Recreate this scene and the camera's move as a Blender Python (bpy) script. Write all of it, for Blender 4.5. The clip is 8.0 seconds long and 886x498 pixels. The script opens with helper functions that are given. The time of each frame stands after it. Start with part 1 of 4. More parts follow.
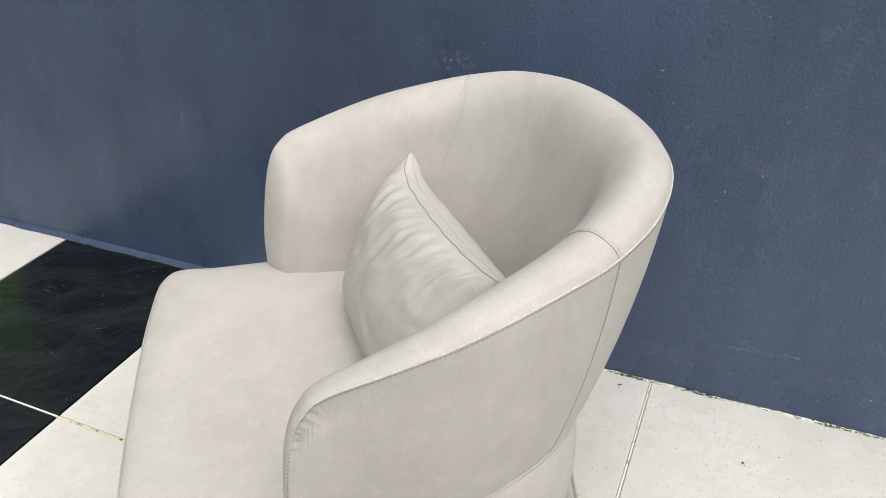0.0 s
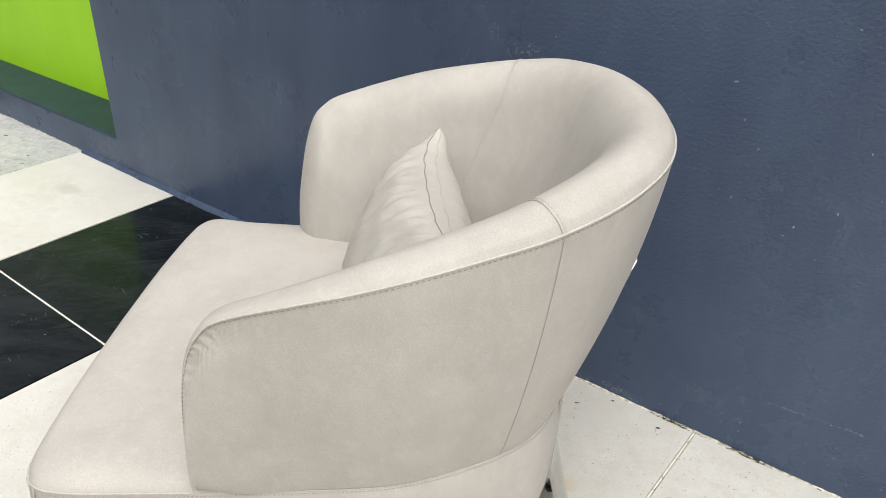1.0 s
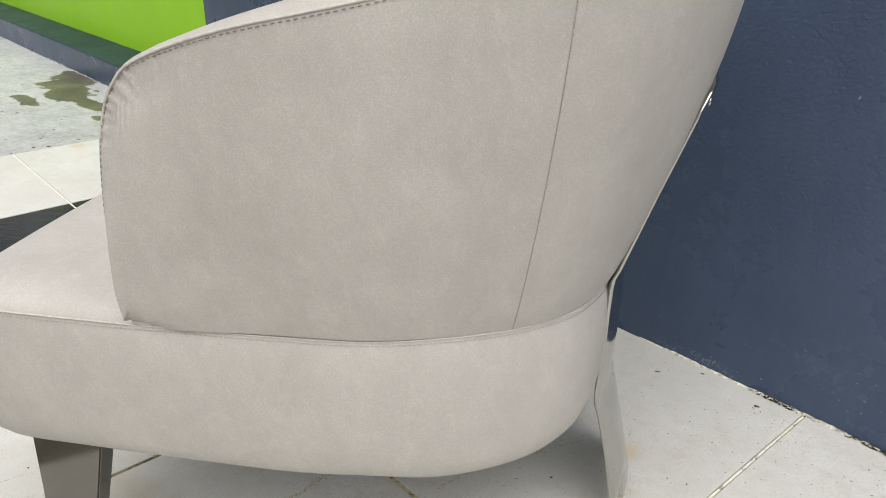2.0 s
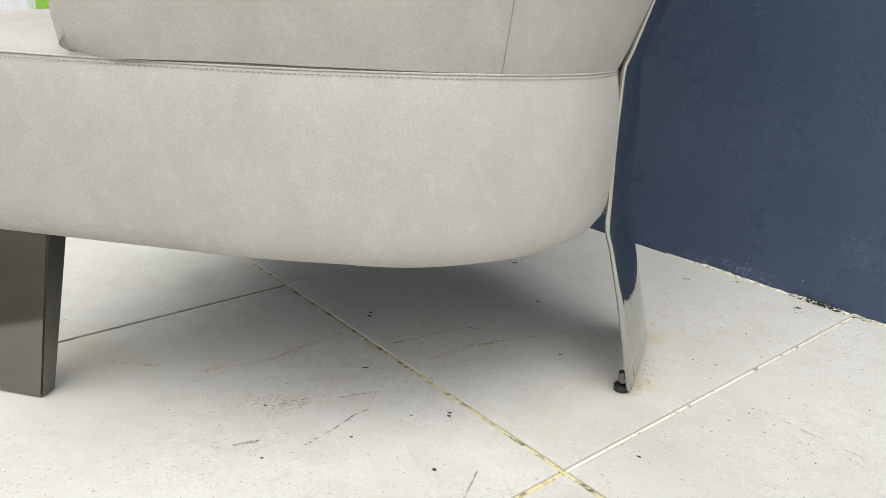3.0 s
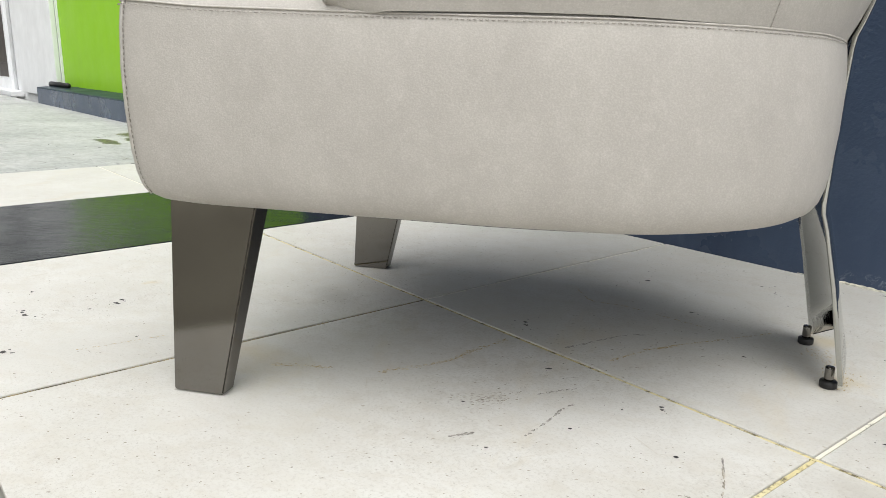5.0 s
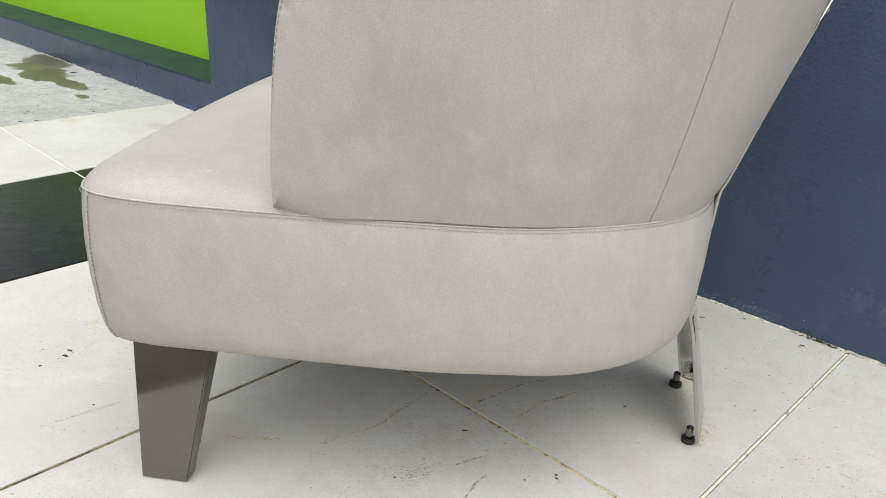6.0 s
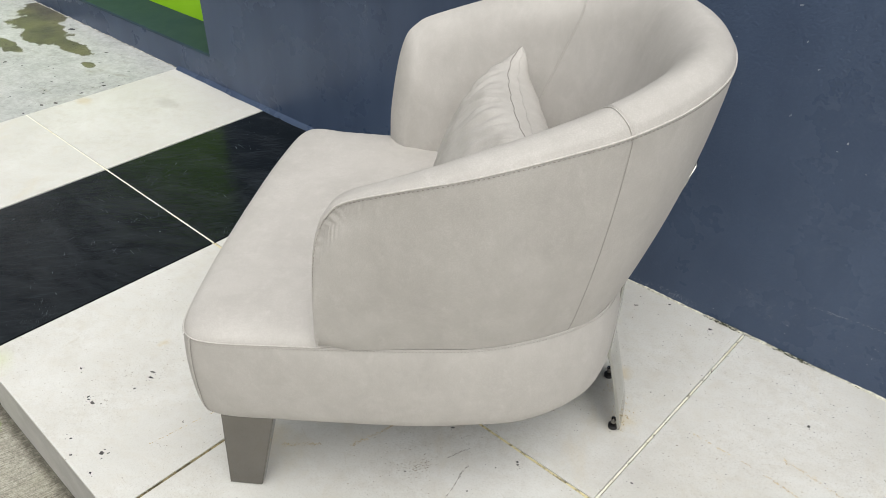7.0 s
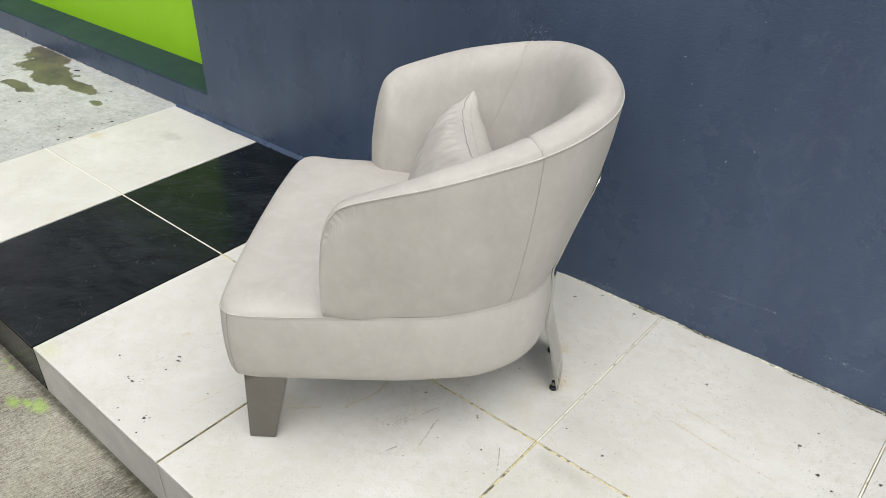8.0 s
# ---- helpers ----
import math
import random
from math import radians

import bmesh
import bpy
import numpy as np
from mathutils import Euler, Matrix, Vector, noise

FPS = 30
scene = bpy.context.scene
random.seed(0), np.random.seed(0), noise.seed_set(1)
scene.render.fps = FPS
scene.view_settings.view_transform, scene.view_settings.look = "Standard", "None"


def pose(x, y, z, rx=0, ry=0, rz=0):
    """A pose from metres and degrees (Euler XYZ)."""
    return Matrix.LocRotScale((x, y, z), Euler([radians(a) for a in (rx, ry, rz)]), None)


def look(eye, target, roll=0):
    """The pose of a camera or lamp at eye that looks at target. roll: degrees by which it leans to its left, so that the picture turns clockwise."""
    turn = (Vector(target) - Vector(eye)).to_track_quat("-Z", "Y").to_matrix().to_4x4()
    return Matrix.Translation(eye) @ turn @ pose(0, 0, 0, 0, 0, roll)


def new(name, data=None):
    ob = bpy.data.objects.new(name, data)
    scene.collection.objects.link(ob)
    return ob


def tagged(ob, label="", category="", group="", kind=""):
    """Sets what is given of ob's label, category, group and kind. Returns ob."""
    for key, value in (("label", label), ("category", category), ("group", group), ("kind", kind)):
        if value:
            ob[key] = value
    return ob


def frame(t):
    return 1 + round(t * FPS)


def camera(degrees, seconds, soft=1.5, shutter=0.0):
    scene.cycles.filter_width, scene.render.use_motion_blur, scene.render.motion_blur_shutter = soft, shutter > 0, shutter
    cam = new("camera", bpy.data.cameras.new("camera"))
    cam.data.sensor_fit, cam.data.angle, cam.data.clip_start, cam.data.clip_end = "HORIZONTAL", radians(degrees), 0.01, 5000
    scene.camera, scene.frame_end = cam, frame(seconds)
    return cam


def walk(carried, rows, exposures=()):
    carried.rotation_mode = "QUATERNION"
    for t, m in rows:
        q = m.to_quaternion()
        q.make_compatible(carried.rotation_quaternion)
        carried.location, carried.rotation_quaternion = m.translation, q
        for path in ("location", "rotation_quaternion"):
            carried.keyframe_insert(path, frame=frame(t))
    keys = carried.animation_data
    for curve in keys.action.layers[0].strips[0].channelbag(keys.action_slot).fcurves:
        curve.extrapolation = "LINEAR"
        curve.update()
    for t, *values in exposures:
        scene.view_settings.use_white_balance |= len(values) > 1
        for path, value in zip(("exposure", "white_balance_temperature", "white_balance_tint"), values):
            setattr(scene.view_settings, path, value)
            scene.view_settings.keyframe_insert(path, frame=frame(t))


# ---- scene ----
cam = camera(59.7, 8.0, 0.5)
PATH = [
    (0, (0.742, -0.795, 1.183), (0.01, 0.749, 0.144), -2.2),
    (0.5, (0.832, -0.734, 1.145), (-0.081, 0.755, 0.171), -0.7),
    (1, (0.937, -0.667, 1.075), (-0.159, 0.708, 0.121), 0.9),
    (1.5, (0.935, -0.604, 0.968), (-0.294, 0.705, 0.086), 0.5),
    (2, (0.992, -0.528, 0.759), (-0.391, 0.667, -0.053), 0.4),
    (2.2, (1.008, -0.514, 0.685), (-0.404, 0.646, -0.127), 0.3),
    (3.3, (1.036, -0.478, 0.407), (-0.484, 0.681, -0.183), 1.1),
    (3.5, (1.026, -0.472, 0.385), (-0.498, 0.707, -0.148), 0.8),
    (4, (0.989, -0.519, 0.352), (-0.536, 0.685, -0.12), 0.6),
    (4.5, (0.932, -0.602, 0.338), (-0.607, 0.586, -0.13), 0.5),
    (4.7, (0.914, -0.634, 0.337), (-0.634, 0.546, -0.121), 0.4),
    (5.8, (0.873, -0.698, 0.554), (-0.474, 0.606, -0.14), 1.9),
    (6, (0.902, -0.709, 0.649), (-0.391, 0.605, -0.127), 2.3),
    (6.5, (0.977, -0.748, 0.945), (-0.248, 0.531, 0.016), 2.0),
    (7, (1.016, -0.813, 1.123), (-0.131, 0.386, 0.006), -0.3),
    (7.5, (1.1, -0.957, 1.225), (-0.032, 0.254, 0.107), -0.4),
    (8, (1.267, -1.067, 1.286), (0.142, 0.203, 0.227), -0.2),
]
EXPOSURES = [(0, -0.03, 6530, 10), (0.5, 0.04, 6740, 10), (1.0, -0.01, 6660, 10), (1.5, -0.08, 6560, 10), (2.0, -0.18, 6530, 10), (2.2, -0.16, 6520, 10), (3.3, 0.0, 6500, 9), (4.0, 0.0, 6500, 9), (4.7, -0.06, 6500, 9),
             (5.8, -0.14, 6500, 9), (6.0, -0.16, 6460, 9), (7.0, -0.22, 6470, 9), (7.5, -0.24, 6510, 9), (8.0, -0.2, 6510, 9)]
walk(cam, [(t, look(eye, target, roll)) for t, eye, target, roll in PATH], EXPOSURES)

# ---- light ----
world = bpy.data.worlds.new("sky")
scene.world = world
world.use_nodes = True
wn = world.node_tree
sky = wn.nodes.new("ShaderNodeTexSky")
sky.sky_type = "NISHITA"
sky.sun_disc = False
sky.sun_elevation, sky.sun_rotation = radians(63.1), radians(127.3)
sky.air_density, sky.dust_density = 1.0, 4.0
soften = wn.nodes.new("ShaderNodeHueSaturation")
soften.inputs["Saturation"].default_value = 0.18
wn.links.new(sky.outputs[0], soften.inputs["Color"])
wn.links.new(soften.outputs[0], wn.nodes["Background"].inputs[0])
wn.nodes["Background"].inputs[1].default_value = 0.148

sun_data = bpy.data.lights.new("sun", "SUN")
sun_data.energy, sun_data.angle, sun_data.color = 2.85, radians(84), (1.0, 0.985, 0.965)
sun = new("sun", sun_data)
sun.matrix_world = look((1.05, -0.80, 2.6), (0, 0, 0))


# ---- materials ----
TILE, WALL_Y, FRONT_Y, DROP = 0.6, 0.608, -0.597, 0.155


class Nodes:
    """Short hand for a node material."""

    def __init__(self, name, rough=0.5, metal=0.0, spec=0.5, world=False):
        self.mat = bpy.data.materials.new(name)
        self.mat.use_nodes = True
        self.tree = self.mat.node_tree
        self.bsdf = self.tree.nodes["Principled BSDF"]
        self.set("Roughness", rough), self.set("Metallic", metal), self.set("Specular IOR Level", spec)
        if world:
            self.coords = self.tree.nodes.new("ShaderNodeNewGeometry").outputs["Position"]
        else:
            self.coords = self.tree.nodes.new("ShaderNodeTexCoord").outputs["Object"]

    def set(self, key, value):
        if hasattr(value, "links"):
            self.tree.links.new(value, self.bsdf.inputs[key])
        else:
            self.bsdf.inputs[key].default_value = value

    def feed(self, socket, value):
        if hasattr(value, "links"):
            self.tree.links.new(value, socket)
        else:
            socket.default_value = value

    def stretch(self, scale=(1, 1, 1), turn=(0, 0, 0), source=None):
        """Turned first, then scaled, so that long marks run along the turned axes."""
        at = source or self.coords
        if any(turn):
            r = self.tree.nodes.new("ShaderNodeMapping")
            r.inputs["Rotation"].default_value = [radians(-a) for a in turn]
            self.tree.links.new(at, r.inputs["Vector"])
            at = r.outputs[0]
        n = self.tree.nodes.new("ShaderNodeMapping")
        n.inputs["Scale"].default_value = scale
        self.tree.links.new(at, n.inputs["Vector"])
        return n.outputs[0]

    def noise(self, scale, detail=4, rough=0.55, at=None, warp=0.0):
        n = self.tree.nodes.new("ShaderNodeTexNoise")
        self.tree.links.new(at or self.coords, n.inputs["Vector"])
        n.inputs["Scale"].default_value, n.inputs["Detail"].default_value = scale, detail
        n.inputs["Roughness"].default_value, n.inputs["Distortion"].default_value = rough, warp
        return n.outputs["Fac"]

    def cells(self, scale, at=None, feature="F1", jitter=1.0):
        n = self.tree.nodes.new("ShaderNodeTexVoronoi")
        n.feature = feature
        self.tree.links.new(at or self.coords, n.inputs["Vector"])
        n.inputs["Scale"].default_value = scale
        n.inputs["Randomness"].default_value = jitter
        return n.outputs["Distance"]

    def span(self, value, lo, hi, to_lo=0.0, to_hi=1.0):
        n = self.tree.nodes.new("ShaderNodeMapRange")
        self.tree.links.new(value, n.inputs["Value"])
        for key, v in (("From Min", lo), ("From Max", hi), ("To Min", to_lo), ("To Max", to_hi)):
            n.inputs[key].default_value = v
        return n.outputs["Result"]

    def maths(self, op, a, b=0.0):
        n = self.tree.nodes.new("ShaderNodeMath")
        n.operation = op
        self.feed(n.inputs[0], a), self.feed(n.inputs[1], b)
        return n.outputs[0]

    def mix(self, fac, a, b):
        n = self.tree.nodes.new("ShaderNodeMix")
        n.data_type = "RGBA"
        self.feed(n.inputs["Factor"], fac)
        for key, v in ((6, a), (7, b)):
            if isinstance(v, tuple):
                n.inputs[key].default_value = (*v, 1)
            else:
                self.tree.links.new(v, n.inputs[key])
        return n.outputs[2]

    def bump(self, height, strength=0.3, distance=0.001, under=None):
        n = self.tree.nodes.new("ShaderNodeBump")
        n.inputs["Strength"].default_value, n.inputs["Distance"].default_value = strength, distance
        self.tree.links.new(height, n.inputs["Height"])
        if under:
            self.tree.links.new(under, n.inputs["Normal"])
        self.tree.links.new(n.outputs[0], self.bsdf.inputs["Normal"])
        return n.outputs[0]

    def blotch(self, centre, radius, ragged=0.0, scale=12.0, edge=0.15):
        """1 inside an oval with a ragged edge, 0 outside."""
        n = self.tree.nodes.new("ShaderNodeVectorMath")
        n.operation = "SUBTRACT"
        self.tree.links.new(self.coords, n.inputs[0])
        n.inputs[1].default_value = centre
        m = self.tree.nodes.new("ShaderNodeVectorMath")
        m.operation = "DIVIDE"
        self.tree.links.new(n.outputs[0], m.inputs[0])
        m.inputs[1].default_value = radius
        k = self.tree.nodes.new("ShaderNodeVectorMath")
        k.operation = "LENGTH"
        self.tree.links.new(m.outputs[0], k.inputs[0])
        d = self.maths("SUBTRACT", 1.0, k.outputs["Value"])
        if ragged:
            d = self.maths("ADD", d, self.maths("MULTIPLY", self.maths("SUBTRACT", self.noise(scale, 6, 0.65), 0.5), ragged))
        return self.span(d, 0.0, edge)

    def either(self, masks):
        total = masks[0]
        for m in masks[1:]:
            total = self.maths("MAXIMUM", total, m)
        return total

    def vary(self):
        return self.tree.nodes.new("ShaderNodeObjectInfo").outputs["Random"]


def make_leather():
    n = Nodes("nubuck", rough=0.62, spec=0.3)
    cloud = n.noise(9, 6, 0.64, warp=0.5)
    down = n.noise(22, 5, 0.68, n.stretch((1, 1, 0.6)))
    scuff = n.span(n.noise(44, 6, 0.75, n.stretch((1, 1, 0.7), (15, 10, 30))), 0.52, 0.74)
    patch = n.maths("ADD", n.maths("MULTIPLY", cloud, 0.6), n.maths("MULTIPLY", down, 0.4))
    col = n.mix(n.span(patch, 0.39, 0.61), (0.418, 0.396, 0.364), (0.492, 0.469, 0.434))
    col = n.mix(n.maths("MULTIPLY", scuff, 0.42), col, (0.585, 0.562, 0.527))
    # short-haired nap: fine pale and dark flecks
    nap = n.noise(520, 3, 0.6, n.stretch((1, 1, 1.4)))
    col = n.mix(n.maths("MULTIPLY", n.span(nap, 0.40, 0.60, 1.0, 0.0), 0.32), col, (0.362, 0.340, 0.310))
    col = n.mix(n.maths("MULTIPLY", n.span(nap, 0.50, 0.72), 0.22), col, (0.60, 0.578, 0.545))
    marble = n.span(n.noise(80, 5, 0.75, n.stretch((1, 1, 0.6), (20, 0, 15)), warp=0.8), 0.42, 0.66)
    col = n.mix(n.maths("MULTIPLY", marble, 0.24), col, (0.40, 0.375, 0.345))
    n.set("Base Color", col)
    n.set("Roughness", n.span(cloud, 0.3, 0.7, 0.56, 0.7))
    b = n.bump(nap, 0.35, 0.0006)
    b = n.bump(n.cells(620), 0.2, 0.0005, b)
    n.bump(n.noise(14, 3, 0.5), 0.12, 0.006, b)
    return n.mat


def make_plain(name, colour, rough=0.5, metal=0.0, spread=0.12, grain=60.0, spec=0.5, relief=0.1):
    n = Nodes(name, rough, metal, spec)
    f = n.noise(grain, 4)
    dark = tuple(c * (1 - spread) for c in colour)
    light = tuple(min(1, c * (1 + spread)) for c in colour)
    n.set("Base Color", n.mix(n.span(f, 0.3, 0.7), dark, light))
    n.set("Roughness", n.span(n.noise(grain * 0.3, 3), 0.3, 0.7, max(0.02, rough - 0.06), rough + 0.06))
    if relief:
        n.bump(f, relief, 0.0006)
    return n.mat


def make_wall_paint(name, low, high, rough=0.36, stipple=0.3, scuffs=0.5, marks=()):
    n = Nodes(name, rough, spec=0.22, world=True)
    broad = n.noise(1.6, 5, 0.6)
    streak = n.noise(5, 4, 0.6, n.stretch((1.6, 1, 0.35)))
    col = n.mix(n.span(n.maths("ADD", n.maths("MULTIPLY", broad, 0.6), n.maths("MULTIPLY", streak, 0.4)), 0.36, 0.62), low, high)
    chalk = n.span(n.noise(7, 9, 0.75, n.stretch((1, 1, 0.5), (0, 25, 0)), warp=1.2), 0.60, 0.82)
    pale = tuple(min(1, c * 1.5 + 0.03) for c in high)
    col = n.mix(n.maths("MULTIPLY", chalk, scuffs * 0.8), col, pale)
    # mask of the right side: brightness painted into the colour, and the roller relief
    lit_rolled_right = n.blotch((1.35, WALL_Y, 0.55), (1.5, 1.0, 1.2), 0.5, 2.0, 1.0)
    rolled = n.span(lit_rolled_right, 0.0, 1.0, 0.12, 1.0)
    lit_stipple = n.maths("MULTIPLY", n.span(n.noise(1.1, 4, 0.6, n.stretch((1, 1, 0.7))), 0.25, 0.70), lit_rolled_right)
    # lifts the right side as stronger light would; scuffs scales this too
    col = n.mix(n.maths("MULTIPLY", lit_rolled_right, 0.72 * scuffs), col, pale)
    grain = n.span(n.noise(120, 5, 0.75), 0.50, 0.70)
    col = n.mix(n.maths("MULTIPLY", n.maths("MULTIPLY", grain, lit_stipple), 0.6 * scuffs), col, pale)
    speck = n.span(n.cells(13), 0.0, 0.045, 1.0, 0.0)
    col = n.mix(n.maths("MULTIPLY", n.span(speck, 0.55, 0.8), 0.3 * scuffs), col, tuple(min(1, c * 2.4 + 0.08) for c in high))
    for centre, radius, strength, scale in marks:
        oval = n.blotch(centre, radius, 0.9, scale, 0.4)
        thread = n.span(n.noise(scale * 2.2, 8, 0.8, n.stretch((1, 1, 0.6), (0, 35, 0)), warp=1.5), 0.52, 0.68)
        col = n.mix(n.maths("MULTIPLY", n.maths("MULTIPLY", oval, thread), strength), col, (0.42, 0.46, 0.52))
    n.set("Base Color", col)
    n.set("Roughness", n.span(n.noise(4, 5, 0.65), 0.3, 0.7, rough - 0.05, rough + 0.09))
    b = n.bump(n.maths("MULTIPLY", n.noise(150, 3, 0.6), rolled), stipple, 0.0040)
    b = n.bump(n.maths("MULTIPLY", n.noise(34, 5, 0.65, n.stretch((1, 1, 0.7))), rolled), 0.45, 0.004, b)
    b = n.bump(n.maths("MULTIPLY", n.span(n.cells(85), 0.10, 0.35, 1.0, 0.0), lit_stipple), 0.6, 0.0014, b)
    n.bump(n.span(speck, 0.3, 0.8), 0.5, 0.002, b)
    return n.mat


def make_white_tile(name="cream_porcelain", dusty_shaded=0.0):
    n = Nodes(name, rough=0.55, spec=0.3, world=True)
    broad = n.noise(3.0, 5, 0.6)
    dusty = n.span(n.noise(40, 6, 0.72), 0.48, 0.75)
    where = n.span(n.noise(4.5, 3, 0.5), 0.36, 0.62)
    col = n.mix(n.span(broad, 0.35, 0.65), (0.598, 0.590, 0.550), (0.676, 0.671, 0.635))
    col = n.mix(n.maths("MULTIPLY", n.maths("MULTIPLY", dusty, where), 0.85), col, (0.50, 0.47, 0.41))
    scrape = n.span(n.noise(30, 8, 0.8, n.stretch((1, 7, 1), (0, 0, 40)), warp=0.5), 0.58, 0.74)
    col = n.mix(n.maths("MULTIPLY", scrape, 0.55), col, (0.47, 0.43, 0.34))
    grit = n.span(n.noise(260, 5, 0.85), 0.50, 0.64)
    col = n.mix(n.maths("MULTIPLY", grit, n.span(where, 0.0, 1.0, 0.30, 0.58)), col, (0.36, 0.34, 0.30))
    haze = n.span(n.noise(2.2, 6, 0.7, warp=0.6), 0.40, 0.64)
    col = n.mix(n.maths("MULTIPLY", haze, 0.38), col, (0.50, 0.485, 0.44))
    pore = n.span(n.cells(210, n.stretch((1, 1.6, 1), (0, 0, 30))), 0.05, 0.20, 1.0, 0.0)
    col = n.mix(n.maths("MULTIPLY", n.maths("MULTIPLY", pore, n.span(n.noise(26, 4, 0.7), 0.45, 0.62)), 0.42), col, (0.30, 0.27, 0.23))
    speck = n.span(n.cells(95), 0.03, 0.10, 1.0, 0.0)
    some = n.span(n.noise(13, 2), 0.52, 0.64)
    col = n.mix(n.maths("MULTIPLY", n.maths("MULTIPLY", speck, some), 0.6), col, (0.2, 0.18, 0.15))
    rust = n.span(n.noise(6, 6, 0.7, n.stretch((1, 0.4, 1), (0, 0, 35))), 0.58, 0.8)
    col = n.mix(n.maths("MULTIPLY", rust, 0.42), col, (0.55, 0.43, 0.22))
    smudge = n.span(n.noise(17, 8, 0.72, n.stretch((1, 1.8, 1), (0, 0, 30)), warp=0.6), 0.46, 0.70)
    col = n.mix(n.maths("MULTIPLY", smudge, 0.38), col, (0.54, 0.50, 0.42))
    hair = n.span(n.cells(5.5, n.stretch((1, 2.4, 1), (0, 0, 28)), "DISTANCE_TO_EDGE"), 0.0, 0.007, 1.0, 0.0)
    broken = n.span(n.noise(11, 3), 0.56, 0.66)
    col = n.mix(n.maths("MULTIPLY", n.maths("MULTIPLY", hair, broken), 0.35), col, (0.42, 0.37, 0.28))
    feet = n.either([n.blotch((0.53, 0.20, 0), (0.03, 0.025, 0.1), 1.8, 60, 1.0), n.blotch((0.455, 0.31, 0), (0.03, 0.03, 0.1), 1.2, 40, 0.8),
                     n.blotch((-1.766, 0.197, 0), (0.05, 0.035, 0.1), 0.8, 20, 0.7),
                     n.blotch((-0.33, -0.30, 0), (0.012, 0.020, 0.1), 2.2, 60, 0.9), n.blotch((0.06, -0.30, 0), (0.12, 0.05, 0.1), 2.0, 25, 1.4)])
    col = n.mix(n.maths("MULTIPLY", feet, 0.36), col, (0.52, 0.38, 0.12))
    grime = n.either([n.blotch((-1.517, 0.396, 0), (0.08, 0.04, 0.1), 1.2, 25, 0.6), n.blotch((0.69, -0.03, 0), (0.11, 0.035, 0.1), 1.4, 25, 0.8), n.blotch((-0.1, -0.1, 0), (0.07, 0.04, 0.1), 1.5, 30, 0.9), n.blotch((0.6, 0.1, 0), (0.2, 0.12, 0.1), 1.5, 14, 1.5)])
    col = n.mix(n.maths("MULTIPLY", grime, 0.4), col, (0.36, 0.34, 0.30))
    col = n.mix(n.maths("MULTIPLY", n.blotch((-0.545, -0.575, 0), (0.07, 0.035, 0.1), 1.0, 25, 0.9), 0.3), col, (0.50, 0.58, 0.20))
    col = n.mix(n.maths("MULTIPLY", n.vary(), 0.10), col, (0.60, 0.585, 0.53))
    # greys the risers: dust, plus the shade on upright faces put into the colour
    if dusty_shaded:
        col = n.mix(n.span(n.noise(9, 6, 0.7), 0.3, 0.6, dusty_shaded * 0.6, dusty_shaded), col, (0.30, 0.29, 0.27))
    n.set("Base Color", col)
    n.set("Roughness", n.span(broad, 0.3, 0.7, 0.50, 0.64))
    n.bump(n.noise(240, 4, 0.7), 0.3, 0.0006)
    return n.mat


def make_black_tile():
    n = Nodes("black_slate_tile", rough=0.2, spec=0.09, world=True)
    broad = n.noise(5, 6, 0.65, n.stretch((1, 2.0, 1), (0, 0, 25)), warp=0.8)
    col = n.mix(n.span(broad, 0.4, 0.7), (0.006, 0.008, 0.010), (0.017, 0.020, 0.023))
    scratch = n.span(n.noise(14, 10, 0.85, n.stretch((1, 5.5, 1), (0, 0, 58)), warp=0.6), 0.52, 0.72)
    col = n.mix(n.maths("MULTIPLY", scratch, 0.16), col, (0.12, 0.15, 0.17))
    thin = n.span(n.noise(40, 8, 0.8, n.stretch((1, 9, 1), (0, 0, -35)), warp=0.4), 0.56, 0.66)
    col = n.mix(n.maths("MULTIPLY", n.maths("MULTIPLY", thin, n.span(n.noise(4, 2), 0.54, 0.66)), 0.35), col, (0.20, 0.24, 0.26))
    dust = n.span(n.noise(120, 4, 0.8), 0.66, 0.78)
    col = n.mix(n.maths("MULTIPLY", dust, 0.25), col, (0.2, 0.21, 0.2))
    n.set("Base Color", col)
    n.set("Roughness", n.span(n.noise(7, 6, 0.7), 0.3, 0.7, 0.09, 0.24))
    b = n.bump(n.noise(12, 6, 0.65, n.stretch((1, 3, 1), (0, 0, 40)), warp=1.0), 0.16, 0.008)
    n.bump(n.noise(90, 3), 0.12, 0.0008, b)
    return n.mat


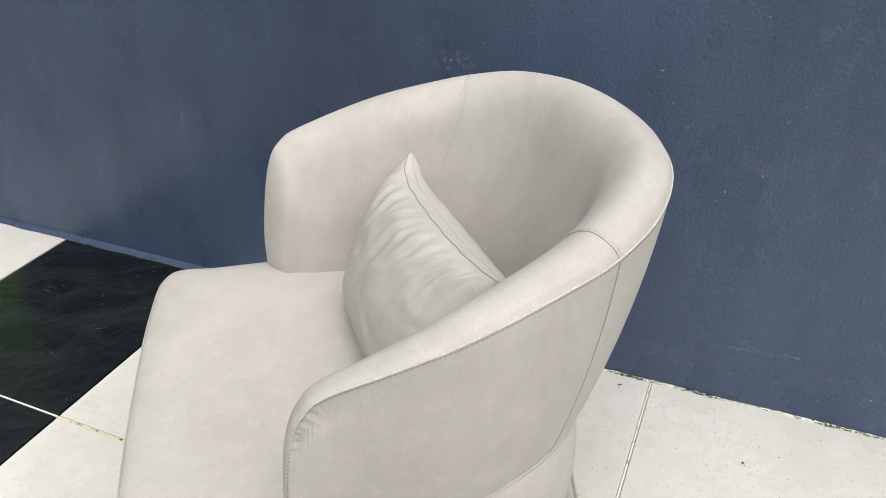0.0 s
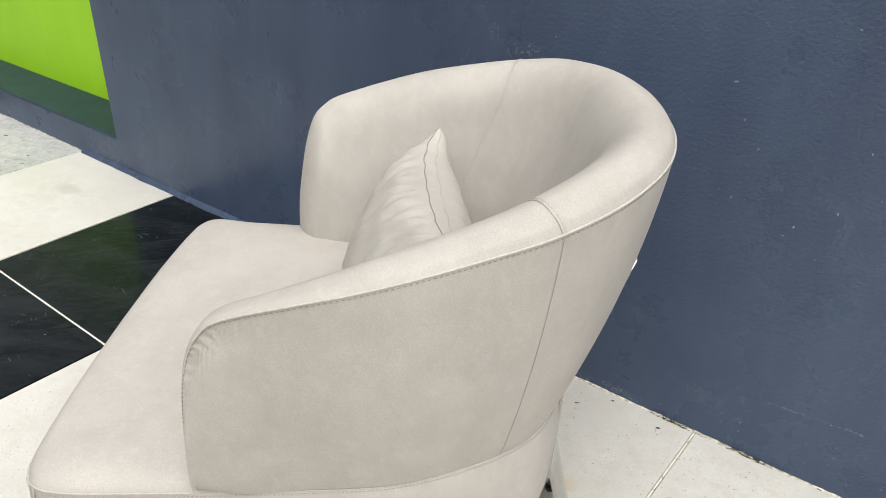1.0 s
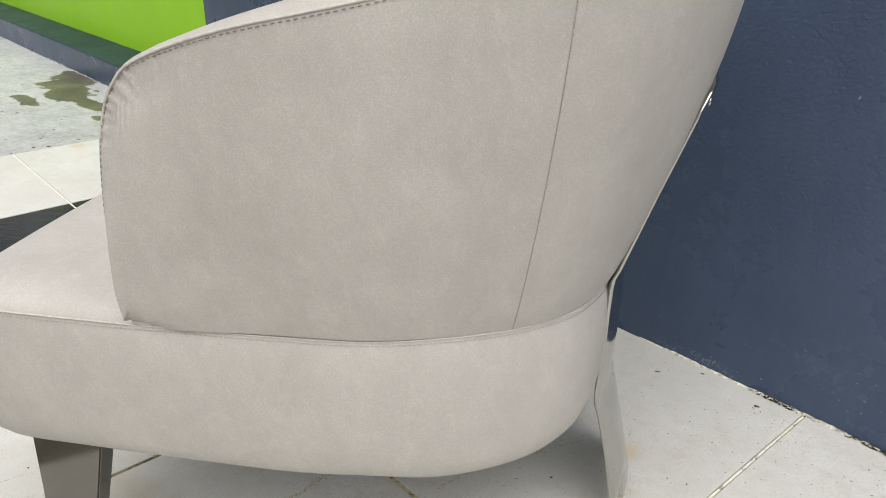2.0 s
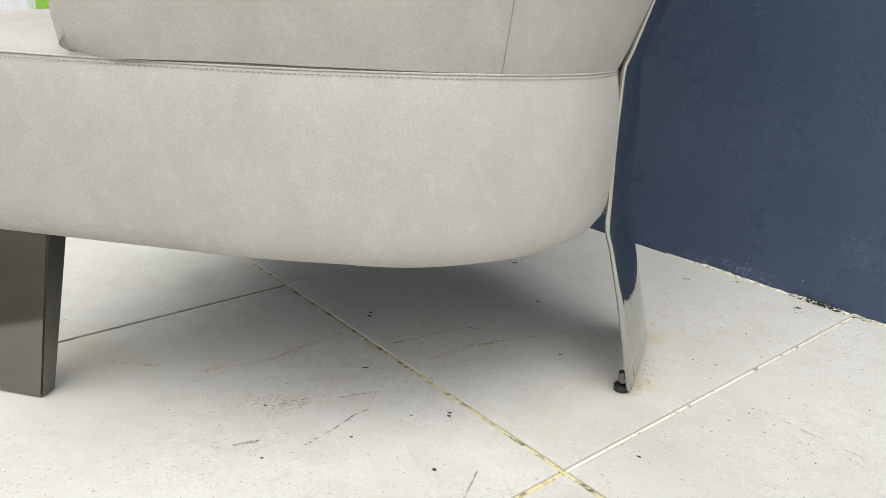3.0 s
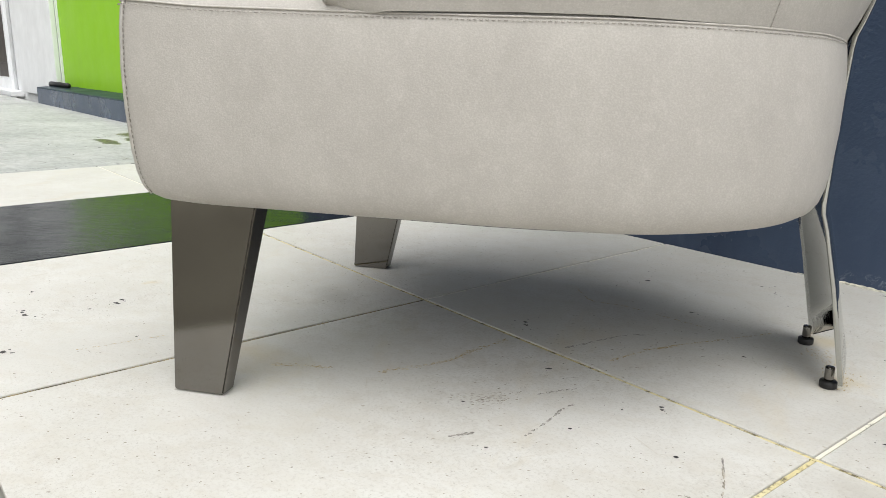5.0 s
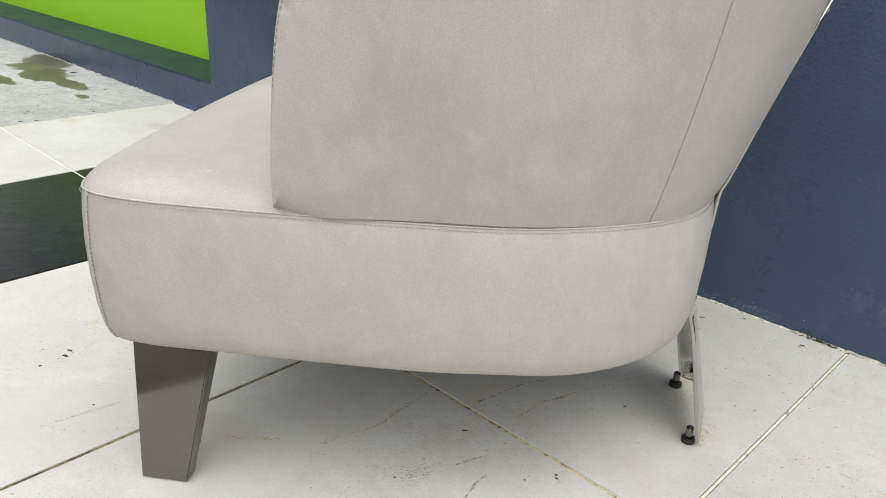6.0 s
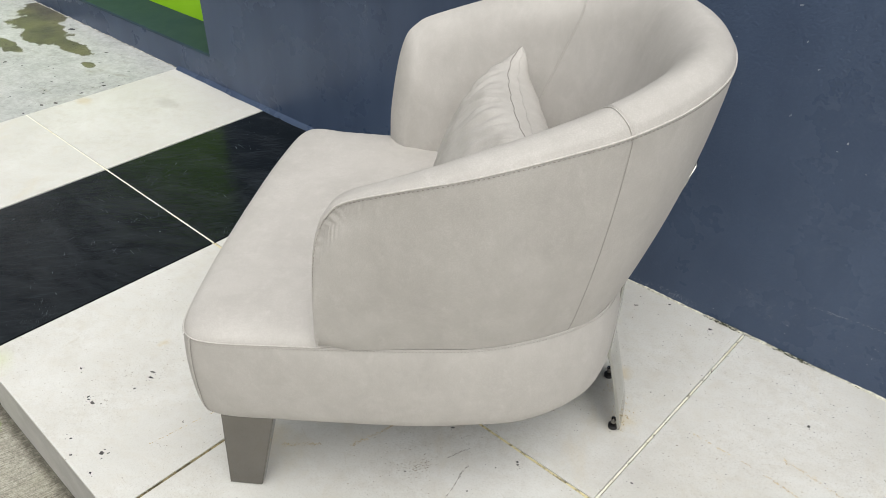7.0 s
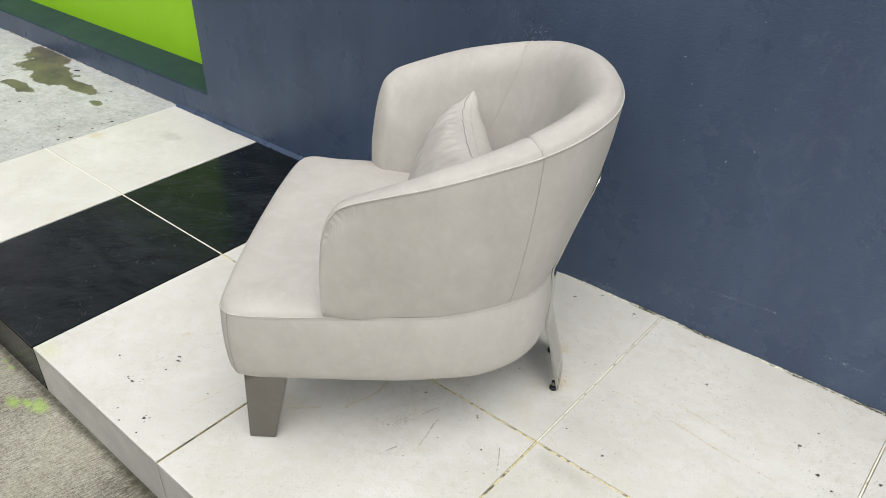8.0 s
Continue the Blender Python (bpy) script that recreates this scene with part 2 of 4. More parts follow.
def make_concrete(name, low, high, wet=0.0, streaky=False, pools=(), splats=(), grain=55):
    n = Nodes(name, rough=0.8, spec=0.35, world=True)
    broad = n.noise(1.7, 6, 0.65)
    fine = n.noise(grain, 7, 0.8)
    at = n.stretch((1, 11, 1), (0, 0, 78)) if streaky else n.coords
    rake = n.noise(26 if streaky else 16, 9, 0.85, at)
    shares = (0.28, 0.26, 0.46) if streaky else (0.35, 0.3, 0.35)
    mixd = n.maths("ADD", n.maths("MULTIPLY", broad, shares[0]), n.maths("ADD", n.maths("MULTIPLY", fine, shares[1]), n.maths("MULTIPLY", rake, shares[2])))
    col = n.mix(n.span(mixd, 0.43 if streaky else 0.41, 0.57 if streaky else 0.59), low, high)
    pit = n.span(n.cells(60), 0.05, 0.16, 1.0, 0.0)
    keep = n.span(n.noise(9, 3), 0.5, 0.62)
    col = n.mix(n.maths("MULTIPLY", n.maths("MULTIPLY", pit, keep), 0.7), col, tuple(c * 0.25 for c in low))
    moss = n.span(n.noise(3.4, 7, 0.7), 0.55, 0.72)
    col = n.mix(n.maths("MULTIPLY", moss, wet), col, (0.16, 0.15, 0.07))
    if pools:
        pool = n.either([n.blotch(c, r, 1.9, 10, 0.08) for c, r in pools])
        col = n.mix(n.maths("MULTIPLY", pool, 0.88), col, n.mix(n.span(n.noise(6, 6, 0.7), 0.36, 0.62), (0.030, 0.024, 0.010), (0.125, 0.115, 0.045)))
        n.set("Roughness", n.span(pool, 0, 1, 0.85, 0.35))
    if not streaky:
        brown = n.span(n.noise(7, 7, 0.75, n.stretch((1, 3.5, 1), (0, 0, 12))), 0.54, 0.66)
        col = n.mix(n.maths("MULTIPLY", brown, 0.28), col, (0.17, 0.15, 0.08))
    if splats:
        splat = n.either([n.blotch(c, r, 1.7, 60, 0.7) for c, r in splats])
        col = n.mix(n.maths("MULTIPLY", splat, 0.5), col, (0.36, 0.60, 0.05))
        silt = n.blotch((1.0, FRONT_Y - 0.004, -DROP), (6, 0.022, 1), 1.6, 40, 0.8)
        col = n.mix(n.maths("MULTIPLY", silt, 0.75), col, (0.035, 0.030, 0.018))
    n.set("Base Color", col)
    b = n.bump(fine, 0.5, 0.004)
    n.bump(rake, 0.5 if streaky else 0.25, 0.004, b)
    return n.mat


def make_grout(name, base, dark, lo=0.50, hi=0.62):
    """Mostly sound filling with dirty broken places."""
    n = Nodes(name, 0.9, spec=0.2, world=True)
    broken = n.span(n.noise(42, 6, 0.75), lo, hi)
    tint = n.mix(n.span(n.noise(6, 3), 0.35, 0.65), base, tuple(c * k for c, k in zip(base, (0.98, 0.94, 0.80))))
    n.set("Base Color", n.mix(broken, tint, dark))
    n.bump(n.noise(160, 4, 0.7), 0.5, 0.001)
    return n.mat


def make_fleck(name, dark, light, rough=0.85):
    """Small marks, each one of its own shade."""
    n = Nodes(name, rough, spec=0.25)
    shade = n.tree.nodes.new("ShaderNodeNewGeometry").outputs["Random Per Island"]
    n.set("Base Color", n.mix(shade, dark, light))
    return n.mat


LEATHER = make_leather()
PIPING = make_plain("piping_leather", (0.475, 0.452, 0.415), 0.55, grain=200, spec=0.35)
THREAD = make_plain("stitch_thread", (0.235, 0.217, 0.193), 0.7, grain=300)
PALE_THREAD = make_plain("pale_thread", (0.36, 0.34, 0.305), 0.7, grain=300)
LINING = make_plain("black_lining", (0.012, 0.012, 0.013), 0.9, grain=400)
LEG_METAL = make_plain("gunmetal_lacquer", (0.20, 0.19, 0.175), 0.08, 1.0, 0.06, 12, relief=0.0)
STEEL = make_plain("polished_steel", (0.455, 0.455, 0.43), 0.06, 1.0, 0.03, 20, relief=0.0)
RUBBER = make_plain("black_rubber", (0.012, 0.012, 0.012), 0.45, grain=200)
# scuffs and scratches; the ovals at x 0.84 and 1.35 paint in sheen
WALL_MARKS = [((0.12, 0.608, 0.692), (0.06, 0.1, 0.028), 0.4, 26), ((-0.78, 0.608, 0.72), (0.10, 0.1, 0.16), 0.12, 9), ((0.05, 0.608, 0.722), (0.025, 0.1, 0.03), 0.35, 30),
              ((0.38, 0.608, 0.012), (0.085, 0.1, 0.014), 0.5, 40), ((0.84, 0.608, 0.74), (0.16, 0.1, 0.12), 0.07, 14), ((-0.635, 0.608, 0.455), (0.008, 0.1, 0.05), 0.6, 30),
              ((0.70, 0.608, 0.10), (0.30, 0.1, 0.05), 0.07, 22), ((0.60, 0.608, 0.085), (0.06, 0.1, 0.03), 0.13, 30), ((1.05, 0.608, 0.088), (0.06, 0.1, 0.012), 0.4, 40),
              ((0.43, 0.608, 0.014), (0.04, 0.1, 0.012), 0.6, 45), ((1.35, 0.608, 0.45), (0.95, 0.1, 0.65), 0.06, 5)]
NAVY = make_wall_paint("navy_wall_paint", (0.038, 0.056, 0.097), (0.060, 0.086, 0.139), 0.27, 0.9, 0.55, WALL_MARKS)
NAVY_SILL = make_wall_paint("navy_sill_paint", (0.016, 0.034, 0.048), (0.022, 0.044, 0.060), 0.42, 0.15, 0.2)
GREEN = make_wall_paint("lime_wall_paint", (0.27, 0.56, 0.014), (0.30, 0.60, 0.018), 0.45, 0.15, 0.05)
WHITE_TILE = make_white_tile()
# the same tile with its upright face's shade mixed into the colour
RISER_TILE = make_white_tile("dusty_shaded_porcelain", 0.75)
BLACK_TILE = make_black_tile()
GROUT = make_grout("yellowed_grout", (0.70, 0.64, 0.41), (0.13, 0.112, 0.065), 0.50, 0.60)
BROWN_GROUT = make_grout("dirty_grout", (0.30, 0.25, 0.14), (0.07, 0.06, 0.035), 0.42, 0.58)
DIRT = make_plain("joint_dirt", (0.10, 0.085, 0.05), 0.95, 0.0, 0.6, 40, relief=0.4)
PALE_GROUT = make_grout("pale_grout", (0.80, 0.79, 0.74), (0.24, 0.22, 0.17), 0.56, 0.64)
MOSS = make_plain("dark_moss", (0.035, 0.04, 0.018), 0.95, 0.0, 0.6, 80, relief=0.5)
CAULK = make_plain("flaking_plaster", (0.58, 0.565, 0.47), 0.9, 0.0, 0.6, 110, relief=0.6)
SCRAPE = make_fleck("tile_scratch", (0.03, 0.038, 0.045), (0.16, 0.19, 0.21))
FLAKY = make_plain("loose_white_plaster", (0.40, 0.39, 0.35), 0.95, 0.0, 0.75, 45, relief=0.6)
PIT = make_fleck("dark_chip", (0.018, 0.016, 0.022), (0.10, 0.095, 0.09))
SPECK = make_fleck("dirt_speck", (0.20, 0.18, 0.145), (0.52, 0.485, 0.41))
FLAKE = make_fleck("pale_flake", (0.07, 0.09, 0.13), (0.30, 0.33, 0.38), 0.6)
PITTING = make_fleck("tile_pitting", (0.16, 0.15, 0.135), (0.45, 0.43, 0.39))
RUST = make_fleck("rust_stain", (0.34, 0.25, 0.12), (0.66, 0.58, 0.40))
APRON = make_concrete("weathered_concrete", (0.30, 0.31, 0.295), (0.55, 0.56, 0.545), 0.3, False,
                      [((-2.95, 0.555, 0), (0.20, 0.085, 1)), ((-2.76, 0.455, 0), (0.24, 0.085, 1)), ((-2.42, 0.435, 0), (0.20, 0.045, 1)), ((-2.62, 0.40, 0), (0.16, 0.07, 1)),
                       ((-2.64, 0.25, 0), (0.14, 0.04, 1)), ((-2.125, 0.383, 0), (0.05, 0.022, 1))])
GROUND = make_concrete("raked_concrete", (0.075, 0.066, 0.045), (0.50, 0.48, 0.40), 0.35, True, (),
                       [((-0.551, -0.639, -DROP), (0.040, 0.026, 1)), ((-0.618, -0.679, -DROP), (0.034, 0.020, 1)), ((-0.585, -0.655, -DROP), (0.030, 0.012, 1)), ((-0.809, -0.618, -DROP), (0.016, 0.010, 1)), ((-0.765, -0.621, -DROP), (0.014, 0.010, 1))], 130)
WHITE_PAINT = make_plain("white_wall_paint", (0.78, 0.79, 0.80), 0.6, grain=6, spread=0.06)
WOOD = make_plain("dark_door_wood", (0.03, 0.02, 0.015), 0.4, grain=18, spread=0.4)


# ---- mesh helpers ----
def finish(name, bm, material, smooth=True):
    me = bpy.data.meshes.new(name)
    bmesh.ops.recalc_face_normals(bm, faces=bm.faces)
    bm.to_mesh(me)
    bm.free()
    me.materials.append(material)
    me.polygons.foreach_set("use_smooth", [smooth] * len(me.polygons))
    return me


def part(name, bm, material, parent, label="", smooth=True):
    ob = new(name, finish(name, bm, material, smooth))
    ob.parent = parent
    return tagged(ob, label)


def thing(name, label, category, m=None, kind="", group=""):
    ob = new(name)
    ob.matrix_world = m or Matrix()
    return tagged(ob, label, category, group, kind)


def structure(name, bm, material, label, category, smooth=False):
    return tagged(new(name, finish(name, bm, material, smooth)), label, category, "", "structure")


def box(bm, lo, hi, bevel=0.0):
    made = bmesh.ops.create_cube(bm, size=1)["verts"]
    for v in made:
        v.co = [l + (h - l) * (c + 0.5) for c, l, h in zip(v.co, lo, hi)]
    if bevel:
        edges = list({e for v in made for e in v.link_edges})
        bmesh.ops.bevel(bm, geom=edges, offset=bevel, segments=2, affect="EDGES", profile=0.6)
    return bm


def grid(bm, rows, around=False):
    """A skin over rows of points; around: each row closes on itself."""
    made = [[bm.verts.new(p) for p in row] for row in rows]
    for a, b in zip(made, made[1:]):
        count = len(a)
        for i in range(count if around else count - 1):
            j = (i + 1) % count
            bm.faces.new((a[i], a[j], b[j], b[i]))
    return made


def spline(points, n):
    """n points at even steps of the index along a smooth curve through the points."""
    p = np.array(points, float)
    out = []
    for k in range(n):
        s = k * (len(p) - 1) / (n - 1)
        i = min(int(s), len(p) - 2)
        f = s - i
        a, b = p[i], p[i + 1]
        ma = (b - p[i - 1]) / 2 if i > 0 else b - a
        mb = (p[i + 2] - a) / 2 if i + 2 < len(p) else b - a
        out.append((2 * f**3 - 3 * f**2 + 1) * a + (f**3 - 2 * f**2 + f) * ma + (3 * f**2 - 2 * f**3) * b + (f**3 - f**2) * mb)
    return np.array(out)


def smooth_line(points, n):
    """Like spline, for points at uneven distances."""
    p = np.array(points, float)
    d = np.maximum(np.sqrt(np.linalg.norm(np.diff(p, axis=0), axis=1)), 1e-4)
    u = np.concatenate([[0], np.cumsum(d)])
    slope = [(p[1] - p[0]) / d[0]] + [(p[i + 1] - p[i - 1]) / (u[i + 1] - u[i - 1]) for i in range(1, len(p) - 1)] + [(p[-1] - p[-2]) / d[-1]]
    out = []
    for k in range(n):
        x = k * (len(p) - 1) / (n - 1)
        i = min(int(x), len(p) - 2)
        f = x - i
        out.append((2 * f**3 - 3 * f**2 + 1) * p[i] + (f**3 - 2 * f**2 + f) * d[i] * slope[i] + (3 * f**2 - 2 * f**3) * p[i + 1] + (f**3 - f**2) * d[i] * slope[i + 1])
    return np.array(out)


def even(points, step):
    """Points at even steps of length along a polyline."""
    p = np.array(points, float)
    d = np.concatenate([[0], np.cumsum(np.linalg.norm(np.diff(p, axis=0), axis=1))])
    s = np.linspace(0, d[-1], max(2, int(d[-1] / step) + 1))
    return np.column_stack([np.interp(s, d, p[:, k]) for k in range(3)])


def tube(bm, points, radius, sides=8, closed=False):
    p = [Vector(q) for q in points]
    rows = []
    for i, q in enumerate(p):
        a = p[i - 1] if i or closed else q
        b = p[(i + 1) % len(p)] if i + 1 < len(p) or closed else q
        t = (b - a).normalized()
        side = t.cross(Vector((0.31, 0.17, 0.93))).normalized()
        up = side.cross(t)
        r = radius(i / (len(p) - 1)) if callable(radius) else radius
        rows.append([q + (side * math.cos(x) + up * math.sin(x)) * r for x in (2 * math.pi * k / sides for k in range(sides))])
    made = grid(bm, rows + (rows[:1] if closed else []), True)
    if not closed:
        for row in (made[0], made[-1]):
            bm.faces.new(row)
    return bm


def stitches(bm, points, length=0.003, gap=0.002, radius=0.00042):
    """A row of short thread dashes along a curve."""
    p = even(points, 0.001)
    stride, size = int((length + gap) * 1000), int(length * 1000)
    for i in range(0, len(p) - size - 1, max(2, stride)):
        tube(bm, [p[i], p[i + size // 2], p[i + size]], radius, 4)
    return bm


def skew(bm):
    """The cross joints lean a little against the wall's line."""
    for v in bm.verts:
        v.co.x -= 0.02 * v.co.y
    return bm


def rod(bm, x, y, z0, z1, radius, sides=20, top=None):
    rows = [[(x + r * math.cos(a), y + r * math.sin(a), z) for a in (2 * math.pi * k / sides for k in range(sides))]
            for z, r in ((z0, radius * 0.92), (z0 + 0.1 * (z1 - z0), radius), (z1 - 0.1 * (z1 - z0), top or radius), (z1, (top or radius) * 0.92))]
    made = grid(bm, rows, True)
    bm.faces.new(made[0]), bm.faces.new(made[-1])
    return bm


# ---- ground and platform ----

bm = bmesh.new()
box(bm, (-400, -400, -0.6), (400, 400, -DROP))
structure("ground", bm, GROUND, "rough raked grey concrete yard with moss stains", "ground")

bm = bmesh.new()
box(bm, (-14, FRONT_Y, -0.3), (-3 * TILE - 0.004, WALL_Y, -0.004), 0.003)
structure("pavement", skew(bm), APRON, "pale weathered concrete apron with stains beside the tiled step", "pavement")

bm = bmesh.new()
box(bm, (-3 * TILE, FRONT_Y + 0.012, -0.3), (7, WALL_Y, -0.0125))
platform = structure("platform", skew(bm), DIRT, "low step paved with cream and black tiles", "platform")

CROSS = {(0, 0): "brown", (0, 1): "pale", (1, 0): "yellow", (1, 1): "pale", (2, 0): "pale", (2, 1): "pale"}
GROUTS = {"brown": (BROWN_GROUT, 0.0023, "dirty brown cross joint"), "pale": (PALE_GROUT, 0.0019, "pale cross joint"), "yellow": (GROUT, 0.0022, "yellowed cross joint")}
for k in range(12):
    for row, (y0, y1) in enumerate(((FRONT_Y + 0.004, -0.003), (0.003, WALL_Y - 0.004))):
        filling, half, label = GROUTS[CROSS.get((k, row), "brown")]
        bm = bmesh.new()
        box(bm, (k * TILE - half, y0, -0.012), (k * TILE + half, y1, -0.0014))
        part("grout", skew(bm), filling, platform, label, False)
bm = bmesh.new()
box(bm, (-TILE, -0.0022, -0.012), (7, 0.0022, -0.0013))
part("grout", skew(bm), GROUT, platform, "yellowed long joint", False)
bm = bmesh.new()
box(bm, (-3 * TILE, -0.0021, -0.012), (-TILE - 0.002, 0.0021, -0.0012))
part("grout", skew(bm), PALE_GROUT, platform, "pale long joint between black tiles", False)

# ---- walls ----
# unseen top, kept low to let sky light onto the floor behind the chair
WALL_TOP = 1.1
EDGE_X, SILL_Y, PLINTH_END, GREEN_END = -1.543, 0.80, -5.85, -5.78
bm = bmesh.new()
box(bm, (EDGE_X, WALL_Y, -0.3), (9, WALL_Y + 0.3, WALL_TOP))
structure("wall_north", bm, NAVY, "navy blue painted plaster wall with scuffs, roller marks and brightness painted in on the right", "wall")

bm = bmesh.new()
box(bm, (PLINTH_END, WALL_Y, -0.3), (EDGE_X, SILL_Y + 0.2, 0.109))
sill = structure("sill", bm, NAVY, "navy painted plinth with a sloping sill below the lime green wall", "sill")
bm = bmesh.new()
rows = [[(x, WALL_Y, 0.1095), (x, WALL_Y + 0.0005, 0.114), (x, WALL_Y + 0.006, 0.118), (x, SILL_Y, 0.126), (x, SILL_Y + 0.2, 0.126), (x, SILL_Y + 0.2, 0.1095)] for x in (PLINTH_END, EDGE_X - 0.001)]
made = grid(bm, rows, True)
bm.faces.new(made[0]), bm.faces.new(made[1])
part("sill_top", bm, NAVY_SILL, sill, "dark teal sloping top", False)

bm = bmesh.new()
box(bm, (GREEN_END, SILL_Y, 0.12), (EDGE_X - 0.002, SILL_Y + 0.22, 0.95))
structure("wall_green", bm, GREEN, "bright lime green painted wall set back above a sill", "wall")

bm = bmesh.new()
box(bm, (GREEN_END, SILL_Y, 0.952), (EDGE_X - 0.002, SILL_Y + 0.22, WALL_TOP))
structure("wall_upper", bm, WHITE_PAINT, "plain white painted wall above the lime green band", "wall")

DOOR_L, DOOR_R = -8.72, -7.76
bm = bmesh.new()
box(bm, (DOOR_R, SILL_Y - 0.02, -0.3), (GREEN_END - 0.002, SILL_Y + 0.3, 3.4), 0.004)
box(bm, (DOOR_L, SILL_Y - 0.02, 2.16), (DOOR_R, SILL_Y + 0.3, 3.4), 0.004)
box(bm, (-14, SILL_Y - 0.02, -0.3), (DOOR_L, SILL_Y + 0.3, 3.4), 0.004)
structure("wall_white", bm, WHITE_PAINT, "white painted wall beyond the lime green wall", "wall")
bm = bmesh.new()
box(bm, (-9.4, 0.66, -0.02), (DOOR_R + 0.45, SILL_Y - 0.022, 0.03), 0.008)
structure("kerb", bm, WHITE_PAINT, "low white painted kerb at the foot of the wall", "kerb")
bm = bmesh.new()
box(bm, (-7.2, SILL_Y - 0.06, 0.03), (GREEN_END - 0.004, SILL_Y - 0.022, 3.4), 0.006)
structure("trim_pilaster", bm, WHITE_PAINT, "wide white pilaster at the end of the green wall", "trim")
bm = bmesh.new()
for x0, x1, z0, z1 in ((DOOR_L, DOOR_L + 0.10, 0.03, 2.16), (DOOR_R - 0.09, DOOR_R, 0.03, 2.16), (DOOR_L + 0.10, DOOR_R - 0.09, 2.07, 2.16), (DOOR_L + 0.10, DOOR_R - 0.09, 0.03, 0.14)):
    box(bm, (x0, SILL_Y - 0.05, z0), (x1, SILL_Y + 0.06, z1), 0.006)
door = structure("door_1", bm, WHITE_PAINT, "dark brown wooden door in a white frame", "door")
bm = bmesh.new()
box(bm, (DOOR_L + 0.102, SILL_Y - 0.01, 0.142), (DOOR_R - 0.092, SILL_Y + 0.035, 2.068), 0.004)
leaf = part("door_leaf", bm, WOOD, door, "dark brown wooden leaf", False)
for z0, z1 in ((0.28, 0.98), (1.13, 1.88)):
    bm = bmesh.new()
    box(bm, (DOOR_L + 0.21, SILL_Y - 0.022, z0), (DOOR_R - 0.2, SILL_Y - 0.011, z1), 0.008)
    part("door_panel", bm, WOOD, leaf, "", False)
bm = bmesh.new()
tube(bm, [(-7.60, SILL_Y - 0.036, 0.03), (-7.60, SILL_Y - 0.036, 3.3)], 0.014, 10)
tagged(new("conduit_pipe", finish("conduit_pipe", bm, WHITE_PAINT)), "thin white plastic conduit pipe fixed up the white wall", "pipe")
bm = bmesh.new()
tube(bm, [(-5.30, SILL_Y - 0.085, 0.142), (-5.75, SILL_Y - 0.085, 0.142), (PLINTH_END - 0.016, SILL_Y - 0.085, 0.141), (PLINTH_END - 0.026, SILL_Y - 0.085, 0.132), (PLINTH_END - 0.028, SILL_Y - 0.085, 0.115), (PLINTH_END - 0.028, SILL_Y - 0.085, 0.0)], 0.017, 12)
tagged(new("drain_pipe", finish("drain_pipe", bm, RUBBER)), "black drain pipe lying along the sill's end", "pipe")

# wall foot: painted fillet, flaking plaster line, moss, chips
rng = random.Random(5)
bm = bmesh.new()
rows = []
for k in range(121):
    x = -1.8 + 1.45 * k / 120
    w = 0.017 + 0.006 * noise.noise((x * 9, 0, 3)) + 0.003 * noise.noise((x * 40, 1, 3))
    h = 0.013 + 0.004 * noise.noise((x * 11, 5, 3))
    rows.append([(x, WALL_Y + 0.002, h), (x, WALL_Y - w * 0.35, h * 0.75), (x, WALL_Y - w * 0.8, h * 0.3), (x, WALL_Y - w, 0.0005)])
grid(bm, rows)
structure("trim_fillet", bm, NAVY, "lumpy navy painted fillet where the wall meets the tiles", "trim", True)

bm = bmesh.new()
rows = []
for k in range(901):
    x = 0.26 + 2.46 * k / 900
    gate = min(1, max(0, noise.noise((x * 6, 0, 0)) * 2.2 + 0.75))
    w = 0.003 + gate * (0.003 + 0.003 * noise.noise((x * 60, 2, 0)) + 0.003 * noise.noise((x * 190, 2, 0)))
    h = 0.0008 + gate * (0.002 + 0.003 * noise.noise((x * 75, 4, 0)))
    rows.append([(x, WALL_Y + 0.002, h + 0.001), (x, WALL_Y - 0.0015, h), (x, WALL_Y - w * 0.7, h * 0.5), (x, WALL_Y - w, 0.0004)])
grid(bm, rows)
structure("trim_plaster", bm, CAULK, "thin flaking pale plaster line along the foot of the wall", "trim", True)


def lumps(name, spots, material, label, category, flat=0.5):
    """Many small uneven lumps in one mesh."""
    bm = bmesh.new()
    for x, y, z, r, stretch_, turn in spots:
        m = Matrix.Translation((x, y, z)) @ Matrix.Rotation(turn, 4, "Z") @ Matrix.Diagonal((r * stretch_, r, r * flat, 1))
        made = bmesh.ops.create_icosphere(bm, subdivisions=1, radius=1, matrix=m)["verts"]
        for v in made:
            v.co += Vector((rng.uniform(-1, 1), rng.uniform(-1, 1), 0)) * r * 0.28
    return tagged(new(name, finish(name, bm, material)), label, category, "", "stuff")


crumbs = []
for k in range(620):
    x = rng.choice((rng.gauss(0.545, 0.022), rng.gauss(0.545, 0.022), rng.gauss(0.97, 0.03), rng.gauss(1.12, 0.035), rng.gauss(0.70, 0.03), rng.uniform(0.5, 2.4)))
    r = rng.uniform(0.0004, 0.0015)
    crumbs.append((x, WALL_Y - rng.uniform(0.0, 0.007), rng.uniform(0.0, 0.004), r, rng.uniform(1, 3.5), rng.uniform(-0.2, 0.2)))
lumps("moss", crumbs, MOSS, "dark moss and dirt crumbs along the wall foot", "moss", 0.6)


